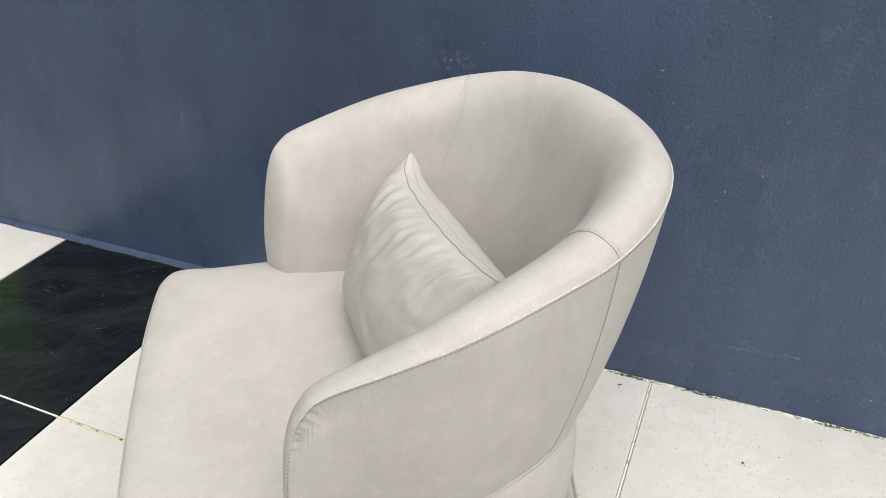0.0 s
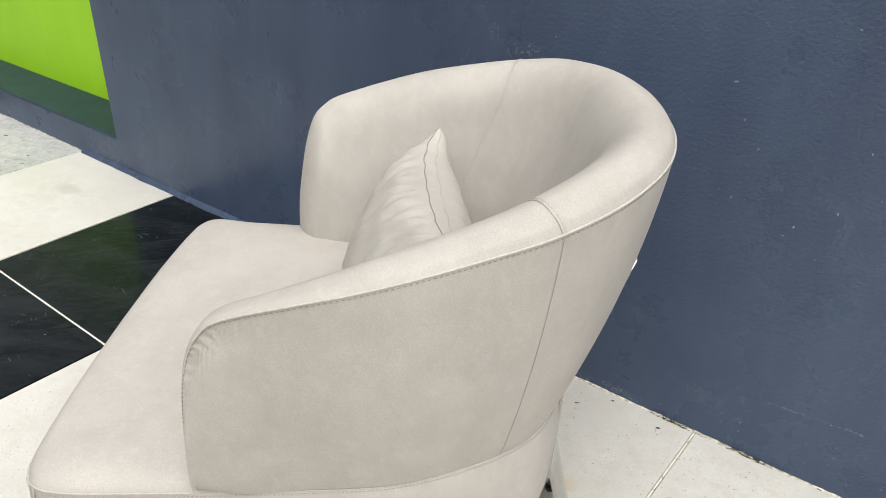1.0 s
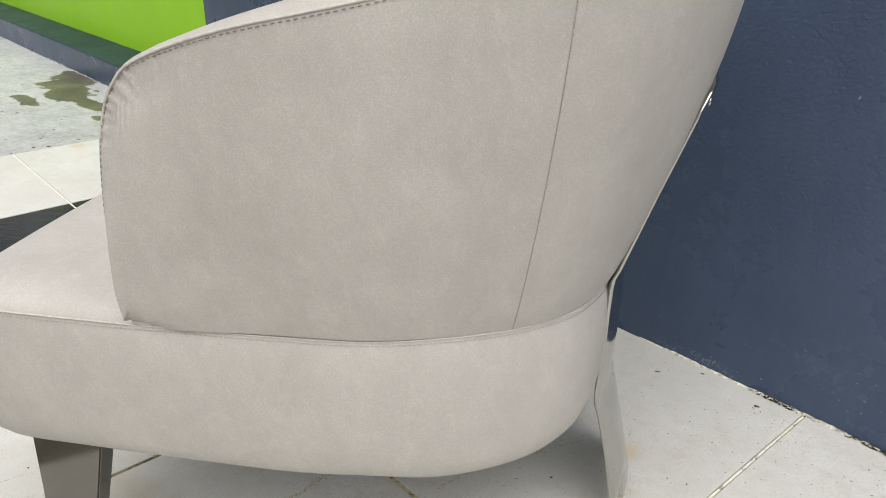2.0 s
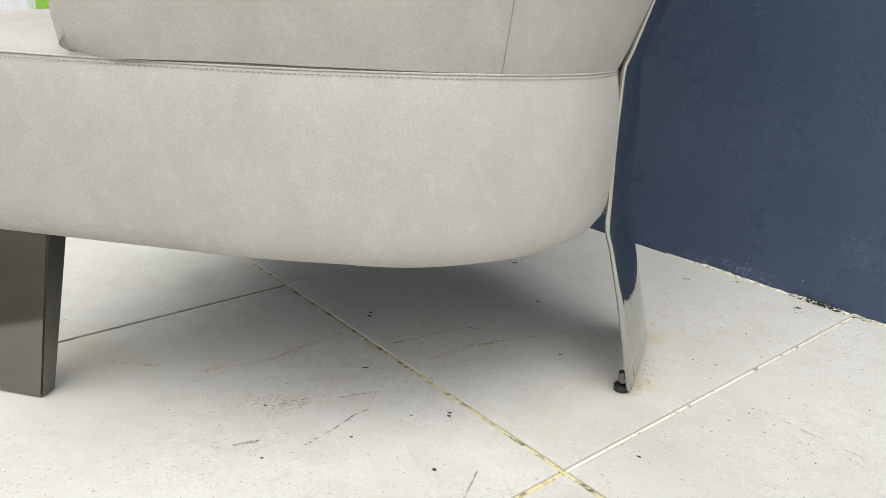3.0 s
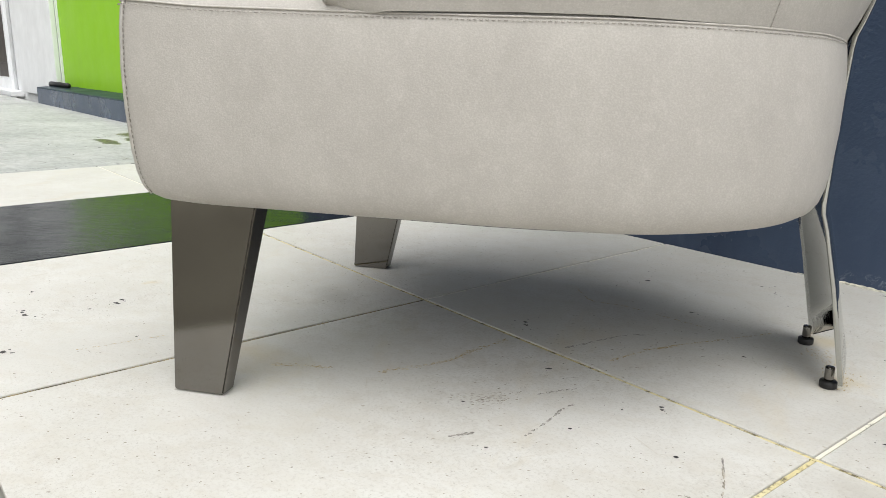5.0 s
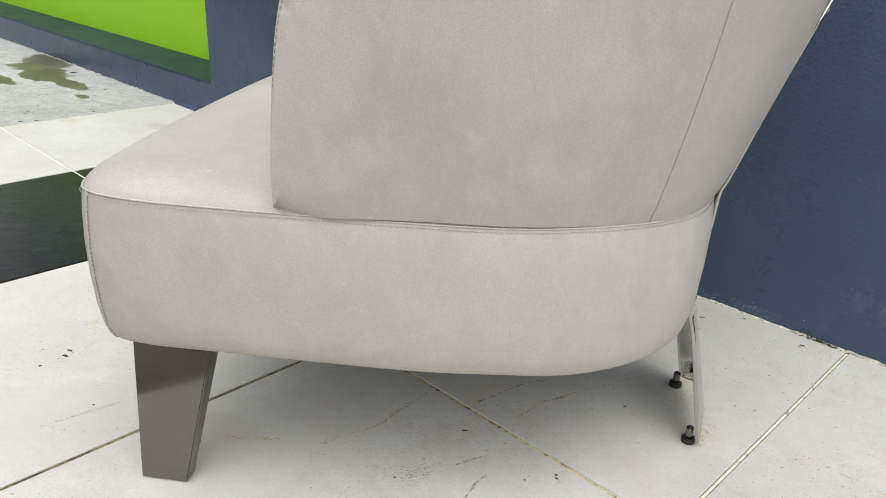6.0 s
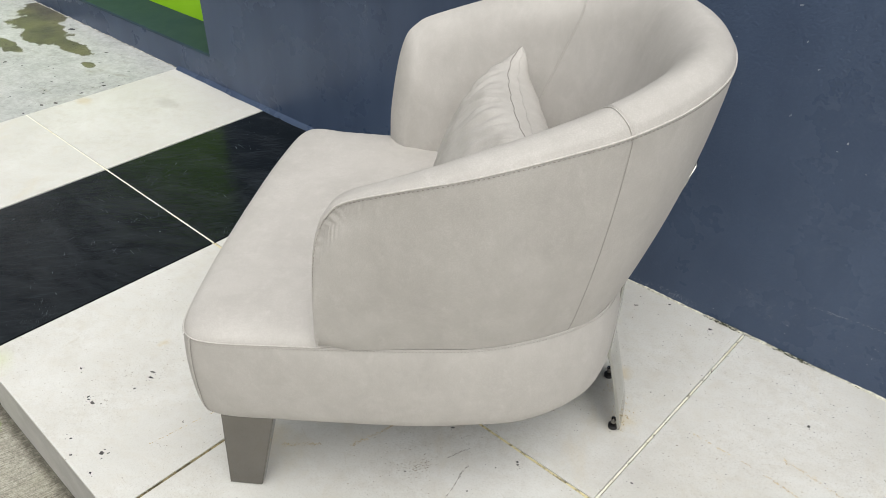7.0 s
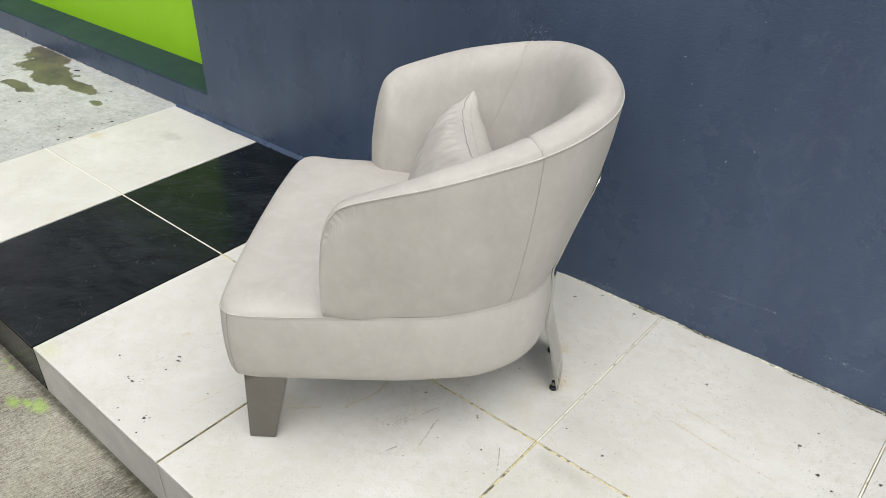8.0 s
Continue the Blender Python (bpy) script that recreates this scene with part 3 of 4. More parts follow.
def marks(name, spots, material, label, category, upright=False, level=0.0004):
    """Many small flat ragged marks in one mesh, on the tiles or upright on the wall."""
    bm = bmesh.new()
    for index, (x, y, r, long, turn) in enumerate(spots):
        step = 0.0003 * (index % 211) / 211
        n = 5 if r < 0.0012 else 9
        ring_ = []
        for k in range(n):
            a = 2 * math.pi * k / n
            q = r * rng.uniform(0.55, 1.25)
            u, v = q * long * math.cos(a), q * math.sin(a)
            u, v = u * math.cos(turn) - v * math.sin(turn), u * math.sin(turn) + v * math.cos(turn)
            ring_.append(bm.verts.new((x + u, WALL_Y - 0.0004 - step, y + v) if upright else (x + u, y + v, level + step)))
        bm.faces.new(ring_)
    ob = new(name, bpy.data.meshes.new(name))
    bm.to_mesh(ob.data)
    bm.free()
    ob.data.materials.append(material)
    return tagged(ob, label, category, "", "stuff")


chips = []
for x, y, r, long, a in ((-0.263, -0.364, .0034, 2.4, 0.45), (-0.250, -0.375, .0030, 2.4, 0.4), (-0.246, -0.415, .0024, 1.5, 0.9), (-0.384, -0.463, .0030, 1.3, 0.2), (-0.292, -0.491, .0026, 1.5, 2.2),
                         (-0.284, -0.494, .0020, 1.6, 0.7), (-0.269, -0.494, .0042, 1.6, 0.2), (-0.209, -0.566, .0026, 1.4, 1.0), (-0.131, -0.542, .0042, 1.5, 0.3), (-0.122, -0.534, .0018, 1.5, 1.3),
                         (-0.169, -0.584, .0020, 1.4, 0.5), (-0.102, -0.579, .0022, 1.3, 0.4), (-0.090, -0.396, .0016, 2.0, 0.2), (0.803, 0.430, .0034, 1.3, 0.9), (1.048, 0.376, .0040, 1.4, 0.4),
                         (1.108, 0.317, .0036, 1.3, 0.2), (1.067, 0.443, .0026, 1.3, 0.7), (0.733, 0.061, .0024, 1.8, 0.7), (1.145, 0.292, .0030, 1.3, 0.4), (1.217, 0.377, .0036, 1.3, 1.2),
                         (0.138, 0.358, .0030, 1.8, 0.8), (0.280, 0.273, .0024, 1.7, 0.6), (0.177, 0.042, .0024, 1.6, 0.4), (0.270, 0.479, .0022, 1.4, 0.4), (0.304, 0.458, .0020, 1.4, 0.3),
                         (0.357, 0.532, .0022, 2.0, 0.6), (0.412, 0.587, .0024, 1.5, 0.5), (0.422, 0.176, .0022, 1.4, 0.3), (0.453, -0.029, .0020, 1.4, 0.1), (0.628, 0.079, .0022, 1.3, 0.1),
                         (0.525, 0.568, .0036, 1.4, 0.3), (0.354, 0.529, .0022, 1.3, 0.3), (-0.500, 0.212, .002, 1.4, 1.0), (0.168, 0.049, .0028, 1.4, 0.4), (0.449, -0.024, .0022, 1.3, 0.2), (0.428, -0.062, .0018, 1.3, 0.2), (0.404, -0.228, .0019, 1.3, 0.5), (0.313, -0.182, .0018, 1.3, 0.5), (0.425, -0.137, .0017, 1.3, 0.6), (0.305, -0.044, .0022, 2.4, 0.9), (0.522, -0.101, .0019, 1.6, 0.6), (-0.866, -0.481, .0032, 1.4, 0.2)):
    chips.append((x, y, r, long, a))
    for k in range(3):
        chips.append((x + rng.gauss(0, 0.008), y + rng.gauss(0, 0.008), r * rng.uniform(0.15, 0.4), 1.5, rng.uniform(0, 3)))
for k in range(300):
    chips.append((rng.gauss(0.85, 0.35), 0.57 - abs(rng.gauss(0, 0.2)), rng.uniform(0.0004, 0.0012), rng.uniform(1, 1.8), rng.uniform(0, 3)))
marks("chips", chips, PIT, "small dark chips in the tile glaze", "chips")
specks = []
while len(specks) < 9000:
    x, y = rng.uniform(-0.59, 2.2), rng.uniform(-0.58, 0.57)
    if noise.noise((x * 5, y * 5, 9)) + 0.5 * noise.noise((x * 17, y * 17, 4)) > rng.uniform(-0.35, 0.6):
        specks.append((x, y, rng.choice((rng.uniform(0.0003, 0.0007), rng.uniform(0.0004, 0.0011))), rng.uniform(1, 2.6), rng.gauss(0.6, 0.5)))
marks("dirt_specks", specks, SPECK, "fine grey and brown dirt specks on the cream tiles", "dirt")


def stain_line(points, width, count, material=RUST, long=1.6):
    """A thin broken stain: small marks scattered along a curve on the tiles."""
    p = spline([(*q, 0) for q in points], 200)
    spots = []
    for k in range(count):
        i = rng.randrange(1, 199)
        if noise.noise((i * 0.09, width * 900, 2)) < -0.25:
            continue
        d = p[i + 1] - p[i - 1]
        spots.append((p[i][0] + rng.gauss(0, width), p[i][1] + rng.gauss(0, width), rng.uniform(0.0003, 0.0010), rng.uniform(1, 2) * long, math.atan2(d[1], d[0])))
    return marks("rust_stain", spots, material, "thin broken rusty crack stain across a cream tile", "stain")


scratches = []
for k in range(90):
    x, y, a = rng.uniform(-1.19, -0.61), rng.uniform(-0.58, 0.58), rng.gauss(-0.5, 0.5)
    for j in range(rng.randrange(1, 4)):
        scratches.append((x + rng.gauss(0, 0.01), y + rng.gauss(0, 0.01), rng.uniform(0.0002, 0.0005), rng.uniform(8, 45), a + rng.gauss(0, 0.12)))
for k in range(40):
    scratches.append((rng.uniform(-1.19, -0.61), rng.uniform(-0.58, 0.58), rng.uniform(0.0006, 0.0016), rng.uniform(1, 2), rng.uniform(0, 3)))
marks("scratches", scratches, SCRAPE, "thin blue-grey scratches on the black tiles", "scratches")

stain_line([(0.331, 0.030), (0.335, 0.082), (0.344, 0.128), (0.351, 0.153), (0.373, 0.214), (0.397, 0.283)], 0.0011, 260)
stain_line([(0.335, 0.099), (0.341, 0.115), (0.346, 0.134)], 0.0018, 90)
stain_line([(0.268, 0.020), (0.273, 0.044), (0.278, 0.085), (0.286, 0.124), (0.301, 0.142)], 0.0009, 130, PITTING)
stain_line([(0.081, 0.241), (0.133, 0.209), (0.160, 0.200), (0.202, 0.218), (0.245, 0.223), (0.333, 0.231)], 0.0009, 190)
stain_line([(0.649, 0.260), (0.794, 0.259), (0.912, 0.245), (1.065, 0.239)], 0.0013, 330)
stain_line([(0.803, 0.318), (0.862, 0.312), (0.968, 0.295)], 0.0022, 150)
stain_line([(-0.087, -0.476), (-0.069, -0.339), (-0.061, -0.305)], 0.0005, 110)
stain_line([(0.556, -0.079), (0.574, -0.105), (0.587, -0.128)], 0.0004, 90, SPECK, 2.0)
stain_line([(0.195, -0.206), (0.214, -0.126), (0.208, -0.083), (0.203, -0.020)], 0.0022, 320)
stain_line([(0.095, -0.30), (0.125, -0.27), (0.150, -0.245)], 0.0024, 110)
stain_line([(0.410, -0.186), (0.399, -0.140), (0.390, -0.112), (0.389, -0.093)], 0.0008, 150, PITTING)
stain_line([(0.348, -0.105), (0.355, -0.081), (0.363, -0.060)], 0.0009, 60, PITTING)
stain_line([(0.299, -0.188), (0.324, -0.158), (0.334, -0.136)], 0.007, 160, SPECK)
stain_line([(0.366, -0.240), (0.373, -0.219)], 0.0012, 70, PITTING)
stain_line([(0.567, -0.094), (0.550, -0.070)], 0.0003, 60, PITTING, 3.0)
stain_line([(0.535, 0.176), (0.525, 0.212), (0.490, 0.248), (0.465, 0.264)], 0.009, 300)

flakes = [(x, z, r * 0.55, 2.2, a) for x, z, r, a in ((0.562, 0.519, .0030, 1.2), (0.673, 0.497, .0030, 1.0), (0.733, 0.540, .0026, 1.5), (0.757, 0.649, .0026, 1.3), (0.715, 0.686, .0030, 0.2), (0.532, 0.719, .0030, 0.4),
                                             (0.558, 0.659, .0026, 0.8), (0.589, 0.615, .0022, 0.5), (0.566, 0.113, .0030, 2.6), (0.628, 0.073, .0026, 2.6), (0.868, 0.089, .0024, 0.4), (1.015, 0.088, .0026, 0.1), (1.048, 0.089, .0024, 0.2))]
for k in range(240):
    flakes.append((rng.gauss(0.95, 0.5), rng.choice((rng.uniform(0.02, 0.12), rng.uniform(0.3, 1.1))), rng.uniform(0.0004, 0.0012), rng.uniform(1, 3), rng.uniform(-0.6, 1.4)))
for x0, z0, x1, z1, count in ((0.706, 0.139, 0.87, 0.153, 70), (-0.629, 0.535, -0.652, 0.424, 40), (-0.534, 0.755, -0.479, 0.709, 30), (0.09, 0.690, 0.15, 0.705, 40)):
    # long broken scratches
    for k in range(count):
        u = rng.random()
        flakes.append((x0 + (x1 - x0) * u + rng.gauss(0, 0.0012), z0 + (z1 - z0) * u + rng.gauss(0, 0.0012), rng.uniform(0.0003, 0.0008), rng.uniform(2, 5), math.atan2(z1 - z0, x1 - x0)))
marks("paint_flecks", [q for q in flakes if q[0] > -1.2], FLAKE, "tiny pale paint flecks and scratches on the navy wall", "paint flecks", True)

grit = [(x, y, r, long, 0.2) for x, y, r, long in ((-1.86, 0.321, .006, 1.6), (-1.85, 0.076, .006, 1.6), (-1.83, 0.119, .008, 1.5), (-2.403, 0.162, .008, 1.5), (-2.611, 0.537, .012, 1.7), (-2.2, 0.50, .006, 2), (-2.05, 0.2, .004, 2))]
for k in range(150):
    near = rng.random() < 0.35
    x = -1.81 - abs(rng.gauss(0, 0.08)) if near else rng.uniform(-3.6, -1.82)
    grit.append((x, rng.uniform(-0.5, 0.58), rng.uniform(0.0010, 0.0036), rng.uniform(1, 3), rng.gauss(0.4, 0.5)))
marks("grit", grit, PIT, "dark grit and pits on the concrete apron", "grit", False, -0.0035)
bm = bmesh.new()
rows = []
for k in range(601):
    x = -3.6 + 1.79 * k / 600
    w = 0.001 + 0.014 * max(0, noise.noise((x * 11, 7, 0))) + 0.007 * noise.noise((x * 34, 2, 5)) + 0.006 * noise.noise((x * 80, 2, 6))
    h = max(0.001, 0.003 + 0.006 * noise.noise((x * 25, 4, 8)) + 0.004 * noise.noise((x * 70, 4, 9)))
    rows.append([(x, WALL_Y + 0.002, h + 0.001 - 0.004), (x, WALL_Y - 0.0015, h - 0.004), (x, WALL_Y - max(0.002, w) * 0.7, h * 0.5 - 0.004), (x, WALL_Y - max(0.002, w), -0.0036)])
grid(bm, rows)
structure("trim_plaster", bm, FLAKY, "ragged white plaster edge where the plinth meets the apron", "trim", True)

# ---- armchair ----
CHAIR = pose(0.2122, 0.0240, 0.0, 0, 0, -53.3)
chair = thing("armchair", "light grey nubuck tub armchair on metal legs", "armchair", CHAIR)


def mirrored(half):
    """A whole row of control points from its half on the +x side, which ends on the middle line."""
    return half + [(-p[0], *p[1:]) for p in reversed(half[:-1])]


# upper outer edge, lower outer edge, upper inner edge and lower inner edge of the shell
EDGE = [(.350, -.131, .409), (.360, -.130, .47), (.367, -.121, .553), (.370, -.110, .600), (.371, -.096, .627), (.371, -.072, .647), (.375, .002, .6725),
        (.363, .101, .694), (.339, .198, .715), (.315, .264, .729), (.261, .335, .742), (.180, .391, .749), (.091, .419, .750), (-.002, .426, .749),
        (-.096, .418, .746), (-.188, .393, .740), (-.271, .340, .731), (-.323, .270, .719), (-.342, .203, .711), (-.358, .105, .695), (-.364, .008, .670),
        (-.364, -.062, .648), (-.361, -.084, .635), (-.352, -.102, .616), (-.344, -.119, .564), (-.337, -.136, .473), (-.330, -.141, .410)]
FOOT = [(.332, -.131, .4085), (.338, -.127, .4085), (.341, -.118, .4085), (.342, -.102, .4085), (.341, -.087, .4085), (.338, -.070, .408), (.325, .0, .404),
        (.311, .093, .401), (.282, .163, .397), (.249, .2185, .393), (.206, .264, .385), (.135, .299, .378), (.06, .313, .376), (0, .315, .376),
        (-.06, .313, .376), (-.135, .299, .378), (-.206, .264, .385), (-.249, .2185, .393), (-.282, .163, .397), (-.311, .093, .401), (-.325, .0, .404),
        (-.335, -.075, .408), (-.336, -.100, .4085), (-.335, -.119, .4085), (-.333, -.129, .4085), (-.330, -.136, .4085), (-.325, -.139, .4085)]
INNER = [(.268, -.124, .41), (.272, -.121, .47), (.278, -.104, .54), (.283, -.088, .577), (.286, -.074, .596), (.288, -.055, .610), (.293, .002, .640),
         (.281, .091, .678), (.256, .168, .704), (.232, .210, .721), (.185, .267, .737), (.122, .312, .744), (.060, .334, .742), (-.002, .339, .741),
         (-.065, .333, .738), (-.130, .314, .731), (-.195, .272, .721), (-.240, .216, .707), (-.259, .173, .699), (-.276, .095, .681), (-.281, .008, .654),
         (-.278, -.047, .632), (-.273, -.071, .619), (-.263, -.090, .602), (-.254, -.110, .554), (-.249, -.128, .473), (-.248, -.134, .411)]
SEAT = [(.264, -.092, .40), (.261, -.086, .40), (.259, -.079, .40), (.257, -.070, .40), (.255, -.059, .40), (.253, -.044, .40), (.248, .0, .40),
        (.236, .07, .40), (.215, .12, .40), (.19, .15, .40), (.14, .182, .40), (.09, .198, .40), (.045, .205, .40), (0, .207, .40),
        (-.055, .205, .40), (-.115, .192, .40), (-.180, .160, .40), (-.224, .105, .40), (-.240, .055, .40), (-.248, .005, .40), (-.253, -.035, .40),
        (-.257, -.064, .40), (-.260, -.075, .40), (-.262, -.083, .40), (-.263, -.090, .40), (-.264, -.096, .40), (-.264, -.101, .40)]
PER = 16
COUNT = (len(EDGE) - 1) * PER + 1
edge, foot, inner, seat_line = (spline(c, COUNT) for c in (EDGE, FOOT, INNER, SEAT))
for line in (foot, seat_line):
    # the arms' lower ends reach a little further forward
    line[:, 1] -= 0.006 * np.clip((0.25 - line[:, 1]) / 0.3, 0, 1)
for line in (edge, inner):
    front = np.clip((0.05 - line[:, 1]) / 0.12, 0, 1)
    line[:, 0] -= 0.007 * front * np.where(line[:, 0] > 0, 1, -0.4) * np.clip((line[:, 2] - 0.41) / 0.2, 0, 1)
    line[:, 1] -= 0.001 * front
    line[:, 2] -= 0.003 * np.clip((0.6 - line[:, 2]) / 0.15, 0, 1)
SEAM_A, SEAM_B = 9 * PER, COUNT - 1 - 9 * PER


def sag(y):
    """How far the seat's upper edge lies lower towards the back."""
    return float(np.interp(y, (-.32, -.25, -.14, 0, .1, .2, .27, .305), (0, .006, .010, .014, .016, .020, .024, .0285)))


foot[:, 2] = [0.4045 - sag(y) for y in foot[:, 1]]
# the shell's lower edge hangs over the seat a little along the arms and comes down on its piping elsewhere
lift_off = np.clip((np.minimum(np.arange(COUNT), COUNT - 1 - np.arange(COUNT)) / PER + 1.5) / 4.0, 0, 1)
foot[:, 2] -= 0.0038 * lift_off
overhang = np.clip(1 - abs(np.minimum(np.arange(COUNT), COUNT - 1 - np.arange(COUNT)) / PER - 6.3) / 2.8, 0, 1)
foot[:, 2] += 0.0030 * overhang
foot[:, :2] *= (1 + 0.006 * lift_off + 0.010 * overhang)[:, None]


def section(i):
    """The outer and the inner skin of the shell at one step along it."""
    e, f, n, s = (Vector(c[i]) for c in (edge, foot, inner, seat_line))
    t = Vector(edge[min(i + 1, COUNT - 1)]) - Vector(edge[max(i - 1, 0)])
    across = e - n
    up = t.cross(across).normalized()
    if up.dot(e - Vector((e.x, 0.15, 0.35))) < 0:
        up = -up
    flat = across.normalized()
    outer = []
    k = min(i, COUNT - 1 - i) / PER
    for j in range(29):
        v = 1 - (1 - j / 28) ** 1.5
        p = f.lerp(e, v) + flat * (0.010 + 0.007 * min(1.0, max(0.0, (k - 9) / 3))) * math.sin(math.pi * v) ** 0.8
        if j == 0:
            p -= flat * (0.001 + 0.010 * max(0.0, 1 - k / 6))
        if k < 6.4:
            # short gathers that fan out from the seam round the arm's front corner
            near = max(0.0, 1 - (e - p).length / 0.040)
            fade = min(1.0, 1.5 * max(0.0, 1 - abs(k - 4.2) / 2.2))
            turn = math.atan2(p.z - 0.585, 0.04 + p.y)
            p -= flat * 0.0027 * near * (1.1 - near) * 2.6 * fade * (1 + math.sin(turn * 40 + 1.3 * math.sin(turn * 9)))
        outer.append(p)
    plump = min(1.0, max(0.0, (k - 5.5) / 4.5))
    wide, tall = 1.0 + 0.13 * plump, (1.0 + 0.90 * plump) * min(1.0, (0.55 if i > COUNT // 2 else 0.36) + 0.12 * k)
    if i > COUNT // 2:
        wide *= 1 - 0.14 * max(0.0, 1 - k / 2.5)
    rim = [e - flat * a * wide + up * b * tall for a, b in ((0.0, 0.0), (0.007, 0.0085), (0.030, 0.0155), (0.056, 0.0095))]
    rim.append(e - flat * 0.080 * wide - up * (0.014 + (0.026 if i <= COUNT // 2 else 0.012) * max(0.0, 1 - k / 5)))
    rim += [rim[-1].lerp(s, v) - flat * (0.008 * min(1.0, max(0.0, (k - 2.5) / 3)) - 0.014 * plump) * math.sin(math.pi * v) for v in (0.22, 0.48, 0.75, 1.0)]
    skin = [Vector(p) for p in smooth_line(rim, 41)]
    return outer, skin


sections = [section(i) for i in range(COUNT)]


def relax(rows, first, last, rounds=40):
    """Evens out the inner skin where the arm's front turns into its inner side; rows start at the front."""
    g = np.array([[tuple(p) for p in sections[i][1]] for i in rows])
    for _ in range(rounds):
        g[0, first:last] += 0.5 * ((g[0, first - 1:last - 1] + g[0, first + 1:last + 1]) / 2 - g[0, first:last])
        mean = (g[:-2, first:last] + g[2:, first:last] + g[1:-1, first - 1:last - 1] + g[1:-1, first + 1:last + 1]) / 4
        g[1:-1, first:last] += 0.6 * (mean - g[1:-1, first:last])
    for step, (i, row) in enumerate(zip(rows, g)):
        keep = min(1.0, (len(rows) - step) / (3.5 * PER))
        keep = keep * keep * (3 - 2 * keep)
        sections[i] = (sections[i][0], [old.lerp(Vector(p), keep) for old, p in zip(sections[i][1], row)])


relax(range(0, 7 * PER), 10, 36, 80), relax(range(COUNT - 1, COUNT - 1 - 8 * PER, -1), 8, 37, 160)
for a, b, name in ((0, SEAM_A, "arm"), (SEAM_A, SEAM_B, "back"), (SEAM_B, COUNT - 1, "arm")):
    for side in (0, 1):
        bm = bmesh.new()
        rows = []
        for i in range(a, b + 1):
            dip = 0.0009 if i in (a, b) and i not in (0, COUNT - 1) else 0.0
            row = [Vector(p) for p in sections[i][side]]
            if dip:
                mid = (Vector(edge[i]) + Vector(inner[i])) / 2
                row = [p + ((mid - p).normalized() * dip) for p in row]
            rows.append(row)
        grid(bm, rows)
        part(name + ("_outer_panel" if side == 0 else "_inner_panel"), bm, LEATHER, chair)

bm = bmesh.new()
tube(bm, [Vector(p) + Vector((0, 0, 0.0004)) for p in edge], 0.0013, 8)
part("piping", bm, PIPING, chair, "raised piping along the rim")

bm = bmesh.new()
line = []
for i in range(int(1.6 * PER), COUNT - int(1.6 * PER)):
    o = sections[i][0]
    line.append(o[28].lerp(o[25], min(1.0, 0.0030 / max(1e-4, (o[28] - o[25]).length))) + (Vector(edge[i]) - Vector(inner[i])).normalized() * 0.0009)
stitches(bm, line, 0.0038, 0.0022, 0.0005)
part("stitching", bm, THREAD, chair, "grey stitches along the rim")

for i in (SEAM_A, SEAM_B):
    a, b = sections[i], sections[i + 1]
    out = (Vector(edge[i]) - Vector(inner[i])).normalized()
    bm = bmesh.new()
    stitches(bm, [p.lerp(q, 0.30) + out * 0.0003 for p, q in zip(a[0], b[0])], 0.005, 0.0010, 0.0005)
    stitches(bm, [p.lerp(q, 0.7) + Vector((0, 0, 0.0002)) for p, q in zip(a[1][:37], b[1])], 0.003, 0.0025, 0.00028)
    part("stitching", bm, PALE_THREAD, chair, "stitched cross seam")
    bm = bmesh.new()
    tube(bm, [p + Vector((0, 0, 0.0001)) for p in a[1][:37]], 0.0007, 6)
    part("piping", bm, PIPING, chair, "thin welt along the cross seam")

# seat
def rise(y):
    """How far the seat's lower edge lies higher towards the front."""
    return 0.014 * min(1.0, max(0.0, (0.12 - y) / 0.45))


TOP = mirrored([(0, -.358), (.15, -.356), (.285, -.348), (.330, -.339), (.352, -.321), (.357, -.29), (.351, -.23), (.341, -.13), (.326, .0), (.312, .09), (.283, .162), (.250, .2175),
                (.208, .263), (.165, .288), (.09, .310), (0, .314)])[:-1]
LOW = mirrored([(0, -.368), (.15, -.366), (.275, -.359), (.312, -.352), (.334, -.334), (.340, -.300), (.337, -.23), (.332, -.13), (.322, .0), (.305, .09), (.289, .159), (.258, .216),
                (.218, .260), (.164, .291), (.094, .306), (0, .309)])[:-1]


def ring(control, n=160):
    """The seat's outline; its far front flank is a little slimmer."""
    out = []
    for x, y in spline([*control, control[0]], n + 1)[:-1]:
        slim = min(1.0, max(0.0, (-0.12 - y) / 0.15)) * min(1.0, max(0.0, -x / 0.30))
        out.append(Vector((x * (1 - 0.045 * slim), y, 0)))
    return out


top_ring, low_ring = ring(TOP), ring(LOW)


MIDDLE = Vector((0, -0.02, 0))
bm = bmesh.new()
rows = []
for v, z, out in ((0, .4005, 0), (.03, .394, .002), (.12, .377, .004), (.3, .341, .006), (.5, .301, .0055), (.7, .260, .003), (.82, .237, .000), (.9, .222, -.004), (.96, .212, -.010), (1.0, .2045, -.021), (1.0, .2005, -.038), (1.0, .1995, -.058)):
    row = []
    for a, b in zip(top_ring, low_ring):
        p = a.lerp(b, v)
        q = p + (p - MIDDLE).normalized() * out
        row.append((q.x, q.y, z - sag(p.y) * (1 - v) + rise(p.y) * v * v))
    rows.append(row)
side_rows = rows
grid(bm, rows, True)
part("seat_side", bm, LEATHER, chair)

